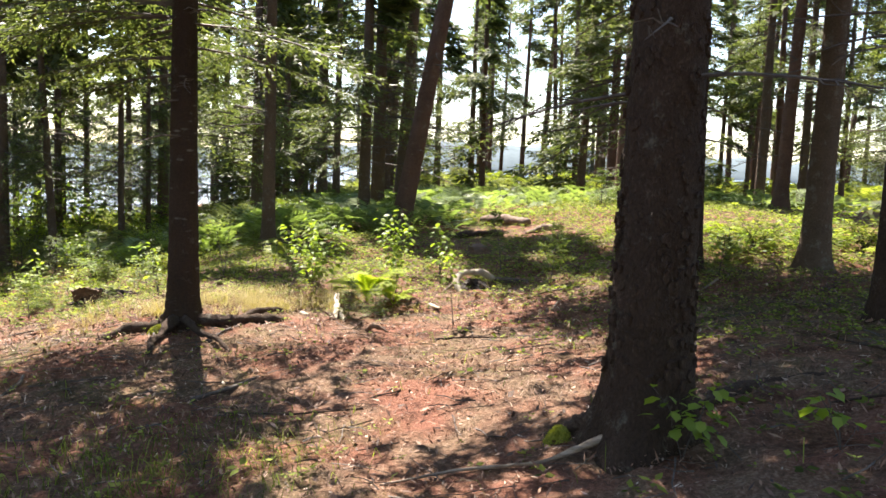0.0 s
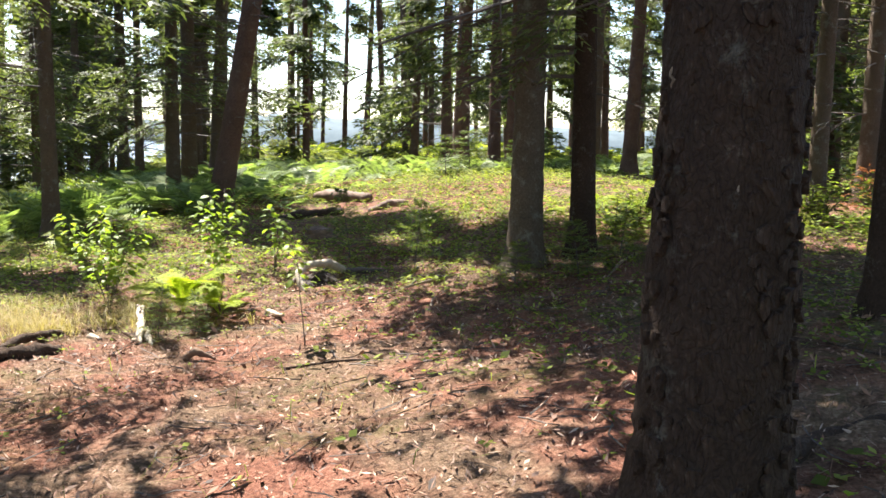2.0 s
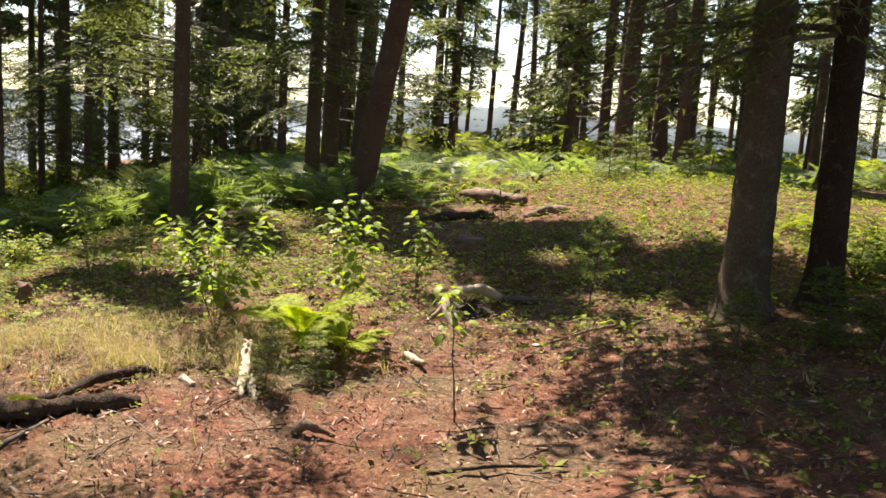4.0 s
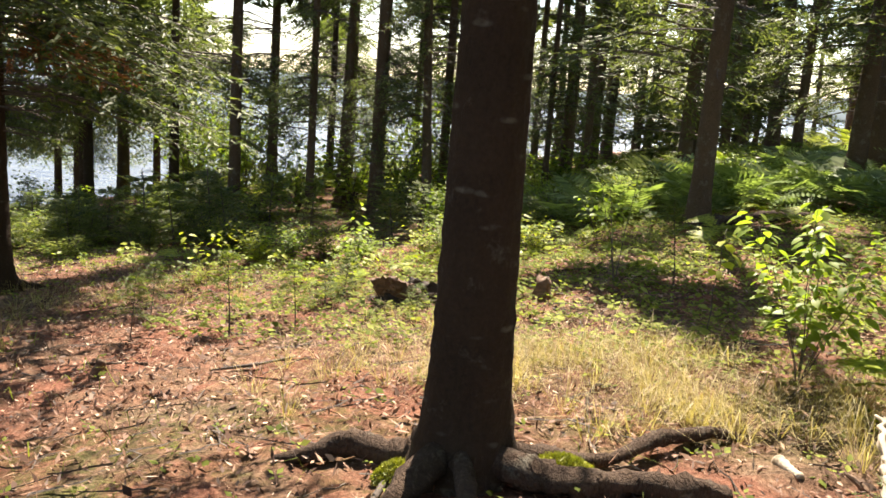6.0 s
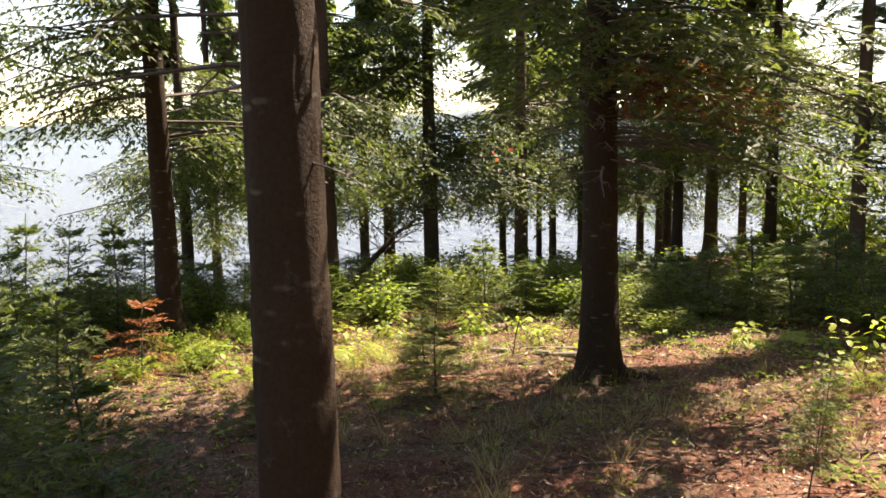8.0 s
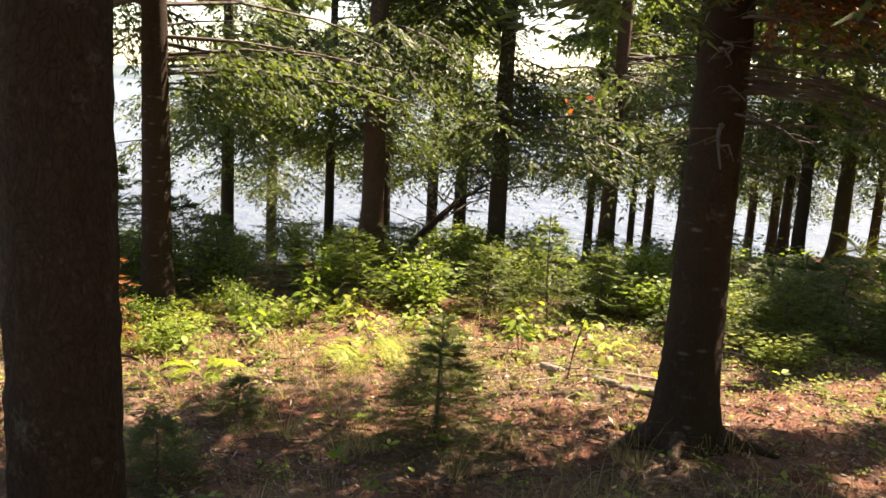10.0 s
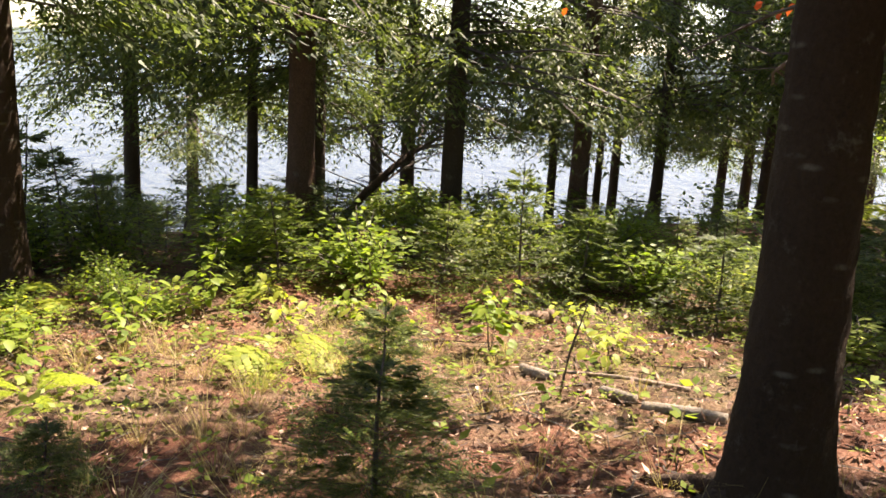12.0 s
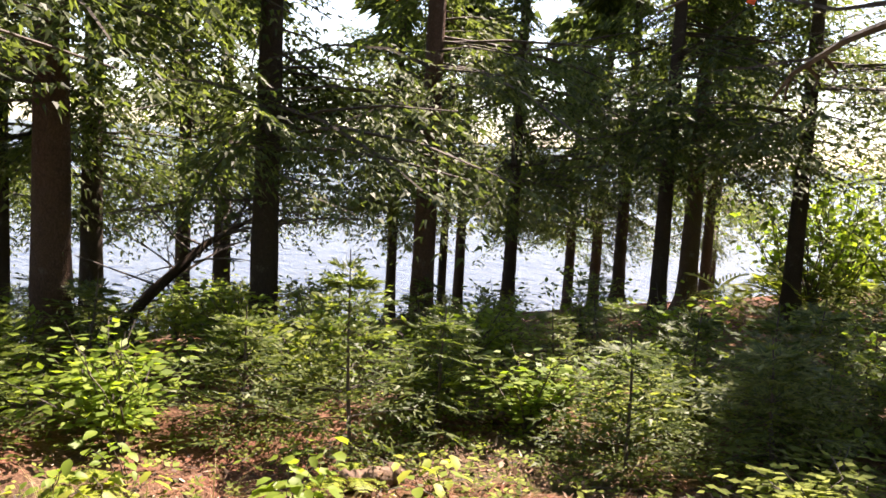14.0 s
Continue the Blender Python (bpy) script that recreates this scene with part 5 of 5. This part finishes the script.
def rotten_stump():
    """A crumbling stub with a long bleached splinter root lying towards the path."""
    x, y = -1.03, 8.6
    t = thing("rotten_stump", pose(x, y, gz(x, y)), "rotten stump with a long bleached white splinter root", "stump")
    r = np.random.default_rng(5)
    z = np.linspace(-0.1, 0.17, 9)
    v, f = tube(np.stack([0.01 + 0.01 * np.sin(z * 20), 0.12 + 0.02 * z, z], -1), np.linspace(0.085, 0.06, 9), 20, 0.12, 5)
    v[-20:, 2] += r.uniform(-0.07, 0.03, 20)
    part("core", mesh_of("core", v, f), M_ROT, t, "dark crumbling wood")
    for k, (x0, x1, w, ya, yb, za, zb) in enumerate(((-0.02, -0.09, 0.034, -0.5, 0.1, 0.0, 0.16), (-0.05, -0.07, 0.026, -0.42, -0.05, 0.04, 0.12), (0.05, -0.03, 0.022, -0.52, -0.2, -0.01, 0.06), (-0.06, -0.11, 0.018, -0.3, 0.08, 0.09, 0.17), (0.02, 0.0, 0.02, -0.46, -0.28, 0.02, 0.07))):
        q = np.linspace(0, 1, 14)
        p = np.stack([x0 + (x1 - x0) * q, ya + (yb - ya) * q, za + (zb - za) * q + 0.02 * np.sin(q * 3.1)], -1) + r.normal(0, 0.006, (14, 3))
        sv, sf = tube(p, 0.75 * w * (0.35 + 0.65 * np.sin(np.pi * q ** 0.8) ** 0.6) * r.uniform(0.8, 1.15, 14), 9, 0.12, k)
        part("splinter", mesh_of("splinter", sv, sf, True), M_BLEACH, t, "bleached white splinter")
    for k in range(9):
        a, ln = r.uniform(-2.9, -0.2), r.uniform(0.06, 0.16)
        p = np.array([0.06 + 0.16 * math.cos(a), -0.15 + 0.22 * math.sin(a), -0.01])
        d = unit(np.array([r.normal(0, 1), r.normal(0, 1), 0.35]))
        sv, sf = tube(p + d * np.linspace(0, ln, 4)[:, None], np.array([0.014, 0.016, 0.011, 0.004]) * r.uniform(0.6, 1.3), 6, 0.25, 30 + k)
        part("chip", mesh_of("chip", sv, sf), M_ROT if k % 3 else M_PALE, t, "" if k % 3 else "pale chip")
    return t


rotten_stump()
def arched_root():
    """A bleached root end arching out of the soil over a dark mound, in place of a shaded hollow."""
    x, y = 0.2, 10.05
    t = thing("arched_root", pose(x, y, gz(x, y)), "bleached grey root arching over a dark hollow", "root")
    at = lambda pts: np.array([(a, b, gz(x + a, y + b) - gz(x, y) + c) for a, b, c in pts])

    def bent(name, pts, radii, mat, seed, label):
        q = np.linspace(0, len(pts) - 1, 6 * len(pts))
        p = np.stack([np.interp(q, range(len(pts)), at(pts)[:, i]) for i in range(3)], -1)
        p[1:-1] = 0.25 * p[:-2] + 0.5 * p[1:-1] + 0.25 * p[2:]
        part(name, mesh_of(name, *tube(p, np.interp(q, range(len(pts)), radii), 12, 0.09, seed), smooth=True), mat, t, label)

    bent("root", [(0.0, -0.2, -0.03), (-0.05, -0.1, 0.06), (-0.06, 0.0, 0.15), (0.02, 0.1, 0.2), (0.16, 0.25, 0.2)], [0.024, 0.038, 0.042, 0.036, 0.025], M_BLEACH, 21, "bleached curved root")
    bent("root", [(0.1, 0.22, 0.19), (0.25, 0.38, 0.18), (0.38, 0.48, 0.09), (0.44, 0.5, 0.04)], [0.028, 0.04, 0.042, 0.03], M_BLEACH, 22, "bleached root end")
    bent("root", [(-0.06, -0.02, 0.12), (-0.14, -0.08, 0.05), (-0.22, -0.12, 0.0)], [0.03, 0.018, 0.01], M_DRY, 23, "thin grey side root")
    bent("root", [(0.4, 0.5, 0.05), (0.6, 0.48, 0.04), (0.85, 0.42, 0.0)], [0.04, 0.035, 0.02], M_TWIG, 24, "dark broken branch end")
    # dark mound fills the arch: the hollow's shade given as black colour
    u, w = np.meshgrid(np.linspace(0, 2 * np.pi, 24, endpoint=False), np.linspace(0.05, 1, 8), indexing="ij")
    r = np.random.default_rng(25)
    rad = 0.24 * w * (1 + 0.12 * r.standard_normal(u.shape))
    v = np.stack([0.16 + rad * np.cos(u), 0.22 + 0.7 * rad * np.sin(u), 0.13 * (1 - w ** 2) + 0.01 * r.standard_normal(u.shape) - 0.02], -1).reshape(-1, 3)
    f = [(a * 8 + b, (a + 1) % 24 * 8 + b, (a + 1) % 24 * 8 + b + 1, a * 8 + b + 1) for a in range(24) for b in range(7)]
    part("earth", mesh_of("earth", v, np.array(f)), M_SOIL, t, "black mound standing in for the shaded hollow under the root")


arched_root()
limb("stick", [(0.75, 9.3, 0.01), (1.2, 9.55, 0.03), (1.75, 9.6, 0.02)], [0.008, 0.01, 0.005], M_DRY, "pale crooked twig on shaded litter", "stick", 6, 22)
limb("log", [(0.0, 14.7, 0.02), (0.35, 14.95, 0.06), (0.7, 15.05, 0.07), (1.0, 15.1, 0.05)], [0.04, 0.06, 0.07, 0.06], M_ROOT, "weathered log lying across the clearing", "log", 10, 23)
limb("log", [(0.7, 17.1, 0.07), (1.1, 16.5, 0.1), (1.55, 15.9, 0.06)], [0.12, 0.13, 0.09], M_ROT, "old brown log half sunk in needles", "log", 12, 24)
limb("log", [(1.4, 14.9, 0.0), (1.7, 15.0, 0.06), (2.0, 14.9, 0.0)], [0.05, 0.08, 0.05], M_ROT, "short reddish rotten log on bare soil", "log", 9, 25)
limb("log", [(-10.8, 10.03, 0.02), (-10.64, 10.02, 0.025), (-10.49, 10.06, 0.02)], [0.026, 0.028, 0.024], M_BIRCH, "short white birch log on needles", "log", 12, 26, "birch logs")
limb("log", [(-10.1, 10.13, 0.02), (-9.9, 10.19, 0.02)], [0.026, 0.025], M_BIRCH, "short white birch log on needles", "log", 12, 27, "birch logs")
limb("log", [(-9.78, 10.15, 0.02), (-9.62, 10.29, 0.03), (-9.5, 10.41, 0.02)], [0.026, 0.031, 0.028], M_BIRCH, "peeling white birch log on needles", "log", 12, 28, "birch logs")
limb("log", [(-11.9, 10.5, 0.04), (-11.86, 10.78, 0.045)], [0.05, 0.055], M_ROT, "short sawn brown log among seedlings", "log", 14, 29)
limb("log", [(-5.73, 7.34, 0.02), (-5.76, 7.48, 0.035), (-5.72, 7.65, 0.04), (-5.66, 7.8, 0.03)], [0.02, 0.034, 0.036, 0.028], M_PALE, "pale dry log piece in the litter", "log", 10, 30)
limb("stick", [(-4.56, 8.58, 0.02), (-4.35, 8.73, 0.04), (-4.28, 9.02, 0.03)], [0.008, 0.009, 0.006], M_TWIG, "dark bent stick on sunlit litter", "stick", 6, 31)
limb("stick", [(-10.31, 10.01, -0.02), (-10.3, 10.04, 0.2), (-10.24, 10.08, 0.46)], [0.008, 0.007, 0.004], M_TWIG, "thin dark upright dead stem", "stick", 6, 32)
limb("stick", [(-5.22, 8.3, -0.02), (-5.18, 8.33, 0.1)], [0.035, 0.025], M_ROT, "short broken stub standing in litter", "stick", 9, 33)
limb("stick", [(-3.33, 9.8, -0.02), (-3.32, 9.8, 0.12)], [0.035, 0.03], M_ROT, "short broken stub standing in litter", "stick", 9, 34)
limb("wood_chip", [(-0.16, 9.08, 0.02), (-0.04, 8.92, 0.03)], [0.03, 0.018], M_PALE, "pale split wood chip on soil", "wood chip", 6, 35)
limb("wood_chip", [(-1.45, 8.42, 0.02), (-1.36, 8.3, 0.02)], [0.028, 0.016], M_PALE, "pale split wood chip on soil", "wood chip", 6, 36)
limb("wood_chip", [(-0.72, 7.66, 0.0), (-0.64, 7.6, 0.07), (-0.5, 7.62, 0.0)], [0.012, 0.027, 0.012], M_ROT, "dark knotty piece of root wood", "wood chip", 8, 37)


def low_stump(x, y, rad, tall, mat, label, seed):
    r = np.random.default_rng(seed)
    z = np.linspace(-0.1, tall, 8)
    v, f = tube(np.stack([0 * z, 0 * z, z], -1), rad * (1 + 0.5 * np.exp(-np.clip(z, 0, None) / 0.08)), 16, 0.1, seed)
    v[-16:, 2] += r.uniform(-0.25, 0.2, 16) * tall
    ob = part("stump", mesh_of("stump", v, f, True), mat, place=pose(x, y, gz(x, y)))
    return tagged(ob, label, "stump")


low_stump(0.5, 12.8, 0.16, 0.14, M_ROT, "low rotten reddish stump in litter", 41)
low_stump(4.33, 27.1, 0.33, 0.42, M_ROT, "old brown stump beyond the clearing", 42)
low_stump(-3.45, 10.9, 0.05, 0.16, M_ROT, "thin dark broken stump", 43)


def uprooted_block():
    """A torn-up root plate: a leaning slab of brown wood over a dark hollow, earth and roots behind it."""
    x, y = -4.55, 10.72
    t = thing("uprooted_stump", pose(x, y, gz(x, y), 0, 0, 12) @ Matrix.Scale(0.88, 4), "old uprooted stump with a dark earthy hollow", "stump")
    r = np.random.default_rng(9)
    u, w = np.meshgrid(np.linspace(0, 2 * np.pi, 40, endpoint=False), np.linspace(0.03, 1, 14), indexing="ij")
    lump = 1 + 0.16 * np.sin(3 * u + 5 * w) + 0.1 * np.sin(7 * u - 9 * w) + 0.07 * r.standard_normal(u.shape)
    rad = 0.42 * w ** 0.6 * lump
    v = np.stack([0.12 + rad * np.cos(u), 0.16 + 0.5 * rad * np.sin(u), 0.2 * (1 - w ** 2.2) * lump - 0.03], -1).reshape(-1, 3)
    f = [(a * 14 + b, (a + 1) % 40 * 14 + b, (a + 1) % 40 * 14 + b + 1, a * 14 + b + 1) for a in range(40) for b in range(13)]
    part("earth", mesh_of("earth", v, np.array(f)), M_SOIL, t, "crumbling dark earth held by roots")
    bm = bmesh.new()
    nx, nz = 16, 9
    for back in (0, 1):
        for a in range(nx + 1):
            for b in range(nz + 1):
                q, h = a / nx, b / nz
                top = 0.13 + 0.13 * math.sin(math.pi * min(1, 0.25 + 0.62 * q)) + 0.012 * r.standard_normal()
                bm.verts.new((-0.32 + 0.5 * q + 0.008 * r.standard_normal(), 0.08 - 0.14 * h + 0.05 * back - 0.08 * q + 0.01 * r.standard_normal(), 0.03 + (top - 0.03) * h))
    bm.verts.ensure_lookup_table()
    n = (nx + 1) * (nz + 1)
    at = lambda k, a, b: bm.verts[k * n + a * (nz + 1) + b]
    for a in range(nx):
        for b in range(nz):
            bm.faces.new((at(0, a, b), at(0, a + 1, b), at(0, a + 1, b + 1), at(0, a, b + 1)))
            bm.faces.new((at(1, a, b), at(1, a, b + 1), at(1, a + 1, b + 1), at(1, a + 1, b)))
        bm.faces.new((at(0, a, nz), at(0, a + 1, nz), at(1, a + 1, nz), at(1, a, nz)))
        bm.faces.new((at(0, a, 0), at(1, a, 0), at(1, a + 1, 0), at(0, a + 1, 0)))
    for b in range(nz):
        bm.faces.new((at(0, 0, b), at(0, 0, b + 1), at(1, 0, b + 1), at(1, 0, b)))
        bm.faces.new((at(0, nx, b), at(1, nx, b), at(1, nx, b + 1), at(0, nx, b + 1)))
    part("slab", bm, M_SLAB, t, "leaning slab of brown rotten wood")
    for k in range(12):
        a = r.uniform(-2.6, 0.6)
        p = np.array([0.12 + 0.3 * math.cos(a), 0.1 + 0.18 * math.sin(a), r.uniform(0.02, 0.2)])
        d = np.array([math.cos(a), math.sin(a), r.uniform(-0.7, 0.15)])
        q = np.linspace(0, r.uniform(0.12, 0.36), 5)
        sv, sf = tube(p + d * q[:, None] + r.normal(0, 0.018, (5, 3)), np.array([0.02, 0.017, 0.013, 0.009, 0.004]) * r.uniform(0.5, 1.2), 7, 0.12, k)
        part("root", mesh_of("root", sv, sf, True), M_ROOT if k % 2 else M_SOIL, t)


uprooted_block()
for k, (x, y, tall) in enumerate(((-5.25, 10.6, 0.36), (-4.2, 10.3, 0.26), (-5.35, 11.0, 0.4), (-3.95, 10.9, 0.45))):
    young_fir(x, y, tall, k, 1.0, "thin light green fir seedling beside an old stump", "sparse" if k % 2 else "full")

r = np.random.default_rng(55)
for k in range(46):
    x, y, a, ln = r.uniform(-12, 3), r.uniform(3.5, 12), r.uniform(0, 6.283), r.uniform(0.3, 0.9)
    c, q = math.cos(a) * ln / 2, math.sin(a) * ln / 2
    limb("stick", [(x - c, y - q, 0.015), (x + r.normal(0, 0.04), y + r.normal(0, 0.04), 0.025), (x + c, y + q, 0.012)], np.array([0.009, 0.008, 0.004]) * r.uniform(0.7, 1.8), (M_TWIG, M_ROOT, M_DRY)[k % 5 % 3], "dry fallen stick on the litter" if k % 5 % 3 != 2 else "pale barkless stick on the litter", "stick", 6, 60 + k, "fallen sticks")

# a fallen dead limb leaning in the shrubs by the lake
t = thing("dead_limb", pose(-16.0, 10.7, gz(-16.0, 10.7)), "dead bare limb leaning over shrubs by the lake", "dead branch")
v, f = tube(np.array([(-0.3, -0.6, 0.0), (-0.2, -0.2, 0.55), (-0.3, 0.35, 1.0), (-0.5, 0.9, 1.25)]), [0.05, 0.045, 0.035, 0.012], 8, 0.12, 3)
part("limb", mesh_of("limb", v, f, True), M_ROOT, t)
for k in range(34):
    part("dead_branch", STICKS[k % 6], None, t, place=pose(-0.25, 0.03 * k - 0.1, 0.5 + 0.03 * k, r.uniform(-60, 60), r.uniform(-60, 20), r.uniform(0, 360)) @ Matrix.Scale(r.uniform(0.7, 1.5), 4))


# ---- low hanging boughs ----
def one_bough(seed, length, mat, droop=0.25):
    r = np.random.default_rng(seed)
    v, f, tv, tf = bough(r, length, droop, 18, 0.085, 0.011, 0.32, 0.12, 9)
    return two_tone("bough", v, f, tv, tf, mat, M_TWIG)


BOUGH = [one_bough(500 + k, 1.7, M_NEEDLE) for k in range(3)]
BOUGH_RUST = [one_bough(510 + k, 1.3, M_RUSTLEAF) for k in range(2)]
BOUGH_LIGHT = [one_bough(520 + k, 2.2, M_YOUNG, 0.3) for k in range(2)]


def hang(t, mesh, z, turn, tilt=8, size=1.0, label=""):
    lean = (-0.055, 0.038) if t is T8 else (0, 0)
    part("bough", mesh, None, t, label, pose(lean[0] * z, lean[1] * z, z, 0, 0, turn) @ pose(0, 0, 0, 0, tilt, 0) @ Matrix.Scale(size, 4))


for k, (z, a, sz) in enumerate(((2.35, 165, 0.95), (2.5, 190, 1.0), (2.7, 150, 1.0), (2.85, 200, 1.1), (3.0, 175, 1.0), (2.6, 20, 1.0), (2.8, -15, 1.1), (3.0, 40, 1.1), (3.2, 100, 1.0), (3.3, -60, 1.0))):
    hang(T2, BOUGH[k % 3], z, a, 6, sz)
for k in range(8):
    hang(T2, BOUGH[k % 3], 2.75 + 0.1 * k, 140 + (k * 37) % 85, 2, 1.15 + 0.03 * k, "dark drooping bough")
for k, (z, a, sz) in enumerate(((1.95, 30, 1.0), (2.15, 48, 1.1), (2.3, 12, 1.1), (2.5, 65, 1.0), (2.6, 20, 1.15), (2.75, 40, 1.1))):
    hang(T8, BOUGH_LIGHT[k % 2], z, a, 4, sz, "light green drooping bough")
for k in range(8):
    hang(T8, BOUGH[k % 3], 2.8 + 0.12 * k, k * 67 % 360, 5, 1.0 + 0.02 * k)
for k in range(7):
    hang(T8, BOUGH[k % 3], 2.45 + 0.1 * k, -55 + (k * 41) % 120, 3, 1.1 + 0.04 * k)
r = np.random.default_rng(88)
for k in range(64):
    z = r.uniform(1.7, 3.2)
    part("dead_branch", STICKS[k % 6], None, T8, "bare grey dead branch", place=pose(-0.055 * z, 0.038 * z, z, 0, 0, r.uniform(-50, 130)) @ Matrix.Scale(r.uniform(0.6, 1.3), 4))
for k, (z, a, sz) in enumerate(((2.4, 35, 1.0), (2.5, 55, 1.0), (2.35, 22, 0.9), (2.6, 75, 1.0), (2.55, 5, 0.9), (2.7, 95, 1.0))):
    hang(T8, BOUGH_RUST[k % 2], z, a, 4, sz, "dead bough with rusty needles")


# ---- fallen needles ----
tagged(part("fallen_needles", mesh_of("fallen_needles", *litter_mesh(341, 70000, (-12.5, 4.5, 1.8, 12.5), lambda x, y: 0.35 + 0.65 * wavy(x, y, 2.3, 0.7), 0.05, 0.12)), M_LITTER), "rusty fallen needles and thin bark strips", "needles", kind="stuff")


# a leafy twig with a few red leaves, reaching out from the fir
RED = [mesh_of("leaf", *leaf_shape(0.1, 0.07, 1, 0.2, 9), smooth=True, mat=M_REDLEAF)]
rr = np.random.default_rng(12)
for end in ((-10.62, 10.04, 0.87), (-10.05, 10.8, 0.88)):
    o = T8.matrix_basis.translation
    a, b = np.array([-0.25, 0.12, 1.95]), np.array(end) - np.array(o)
    q = np.linspace(0, 1, 8)
    pts = a + (b - a) * q[:, None] + np.stack([0 * q, 0 * q, 0.12 * np.sin(q * np.pi)], -1) + rr.normal(0, 0.012, (8, 3))
    tw = part("leafy_twig", mesh_of("leafy_twig", *tube(pts, np.linspace(0.006, 0.002, 8), 5), smooth=True), M_TWIG, T8, "thin twig with green and red leaves")
    for k in range(16):
        f = 0.6 + 0.4 * k / 15
        p = np.array([np.interp(f, q, pts[:, i]) for i in range(3)]) + rr.normal(0, 0.04, 3) * [1, 1, 0.5]
        part("leaf", RED[0] if k > 12 else LEAF_BIG[k % 2], None, tw, place=pose(*p, rr.uniform(-40, 40), rr.uniform(0, 60), rr.uniform(0, 360)) @ Matrix.Scale(rr.uniform(0.45, 0.8), 4))


# ---- bark flakes on the scaly spruce, kept to the side of the path ----
def flake_mesh(seed):
    """A thin curled plate of bark, standing in y-z with its outside towards +x."""
    r = np.random.default_rng(seed)
    a = np.linspace(0, 2 * np.pi, 7, endpoint=False) + r.uniform(-0.25, 0.25, 7)
    y, z = 0.014 * np.cos(a) * r.uniform(0.7, 1.25, 7), 0.021 * np.sin(a) * r.uniform(0.7, 1.25, 7)
    front = np.stack([0.004 + 0.003 * np.abs(z) / 0.021 - 9.0 * y ** 2, y, z], -1)
    back = np.stack([np.full(7, -0.008), y * 1.15, z * 1.1], -1)
    v = np.concatenate([front, back, [(0.0055, 0, 0)]])
    f = [(k, (k + 1) % 7, 14) for k in range(7)] + [(7 + k, 7 + (k + 1) % 7, (k + 1) % 7, k) for k in range(7)]
    me = bpy.data.meshes.new("bark_flake")
    me.from_pydata(v.tolist(), [], f)
    me.materials.append(M_SPRUCE)
    return me


FLAKES = [flake_mesh(700 + k) for k in range(5)]
r = np.random.default_rng(71)
for k in range(300):
    z, a = r.uniform(0.3, 2.3), radians(r.uniform(-190, 15))
    rad = 0.1925 * (1 - 0.92 * z / 15.5 + 0.12 * math.exp(-z / 0.6) + 0.6 * math.exp(-(z + 0.05) / 0.16)) + r.uniform(0.002, 0.008)
    part("bark_flake", FLAKES[k % 5], None, T1, place=pose(rad * math.cos(a), rad * math.sin(a), z, 0, 0, math.degrees(a)) @ pose(0, 0, 0, r.uniform(-25, 25), r.uniform(-8, 8), 0) @ Matrix.Scale(r.uniform(0.7, 1.5), 4))
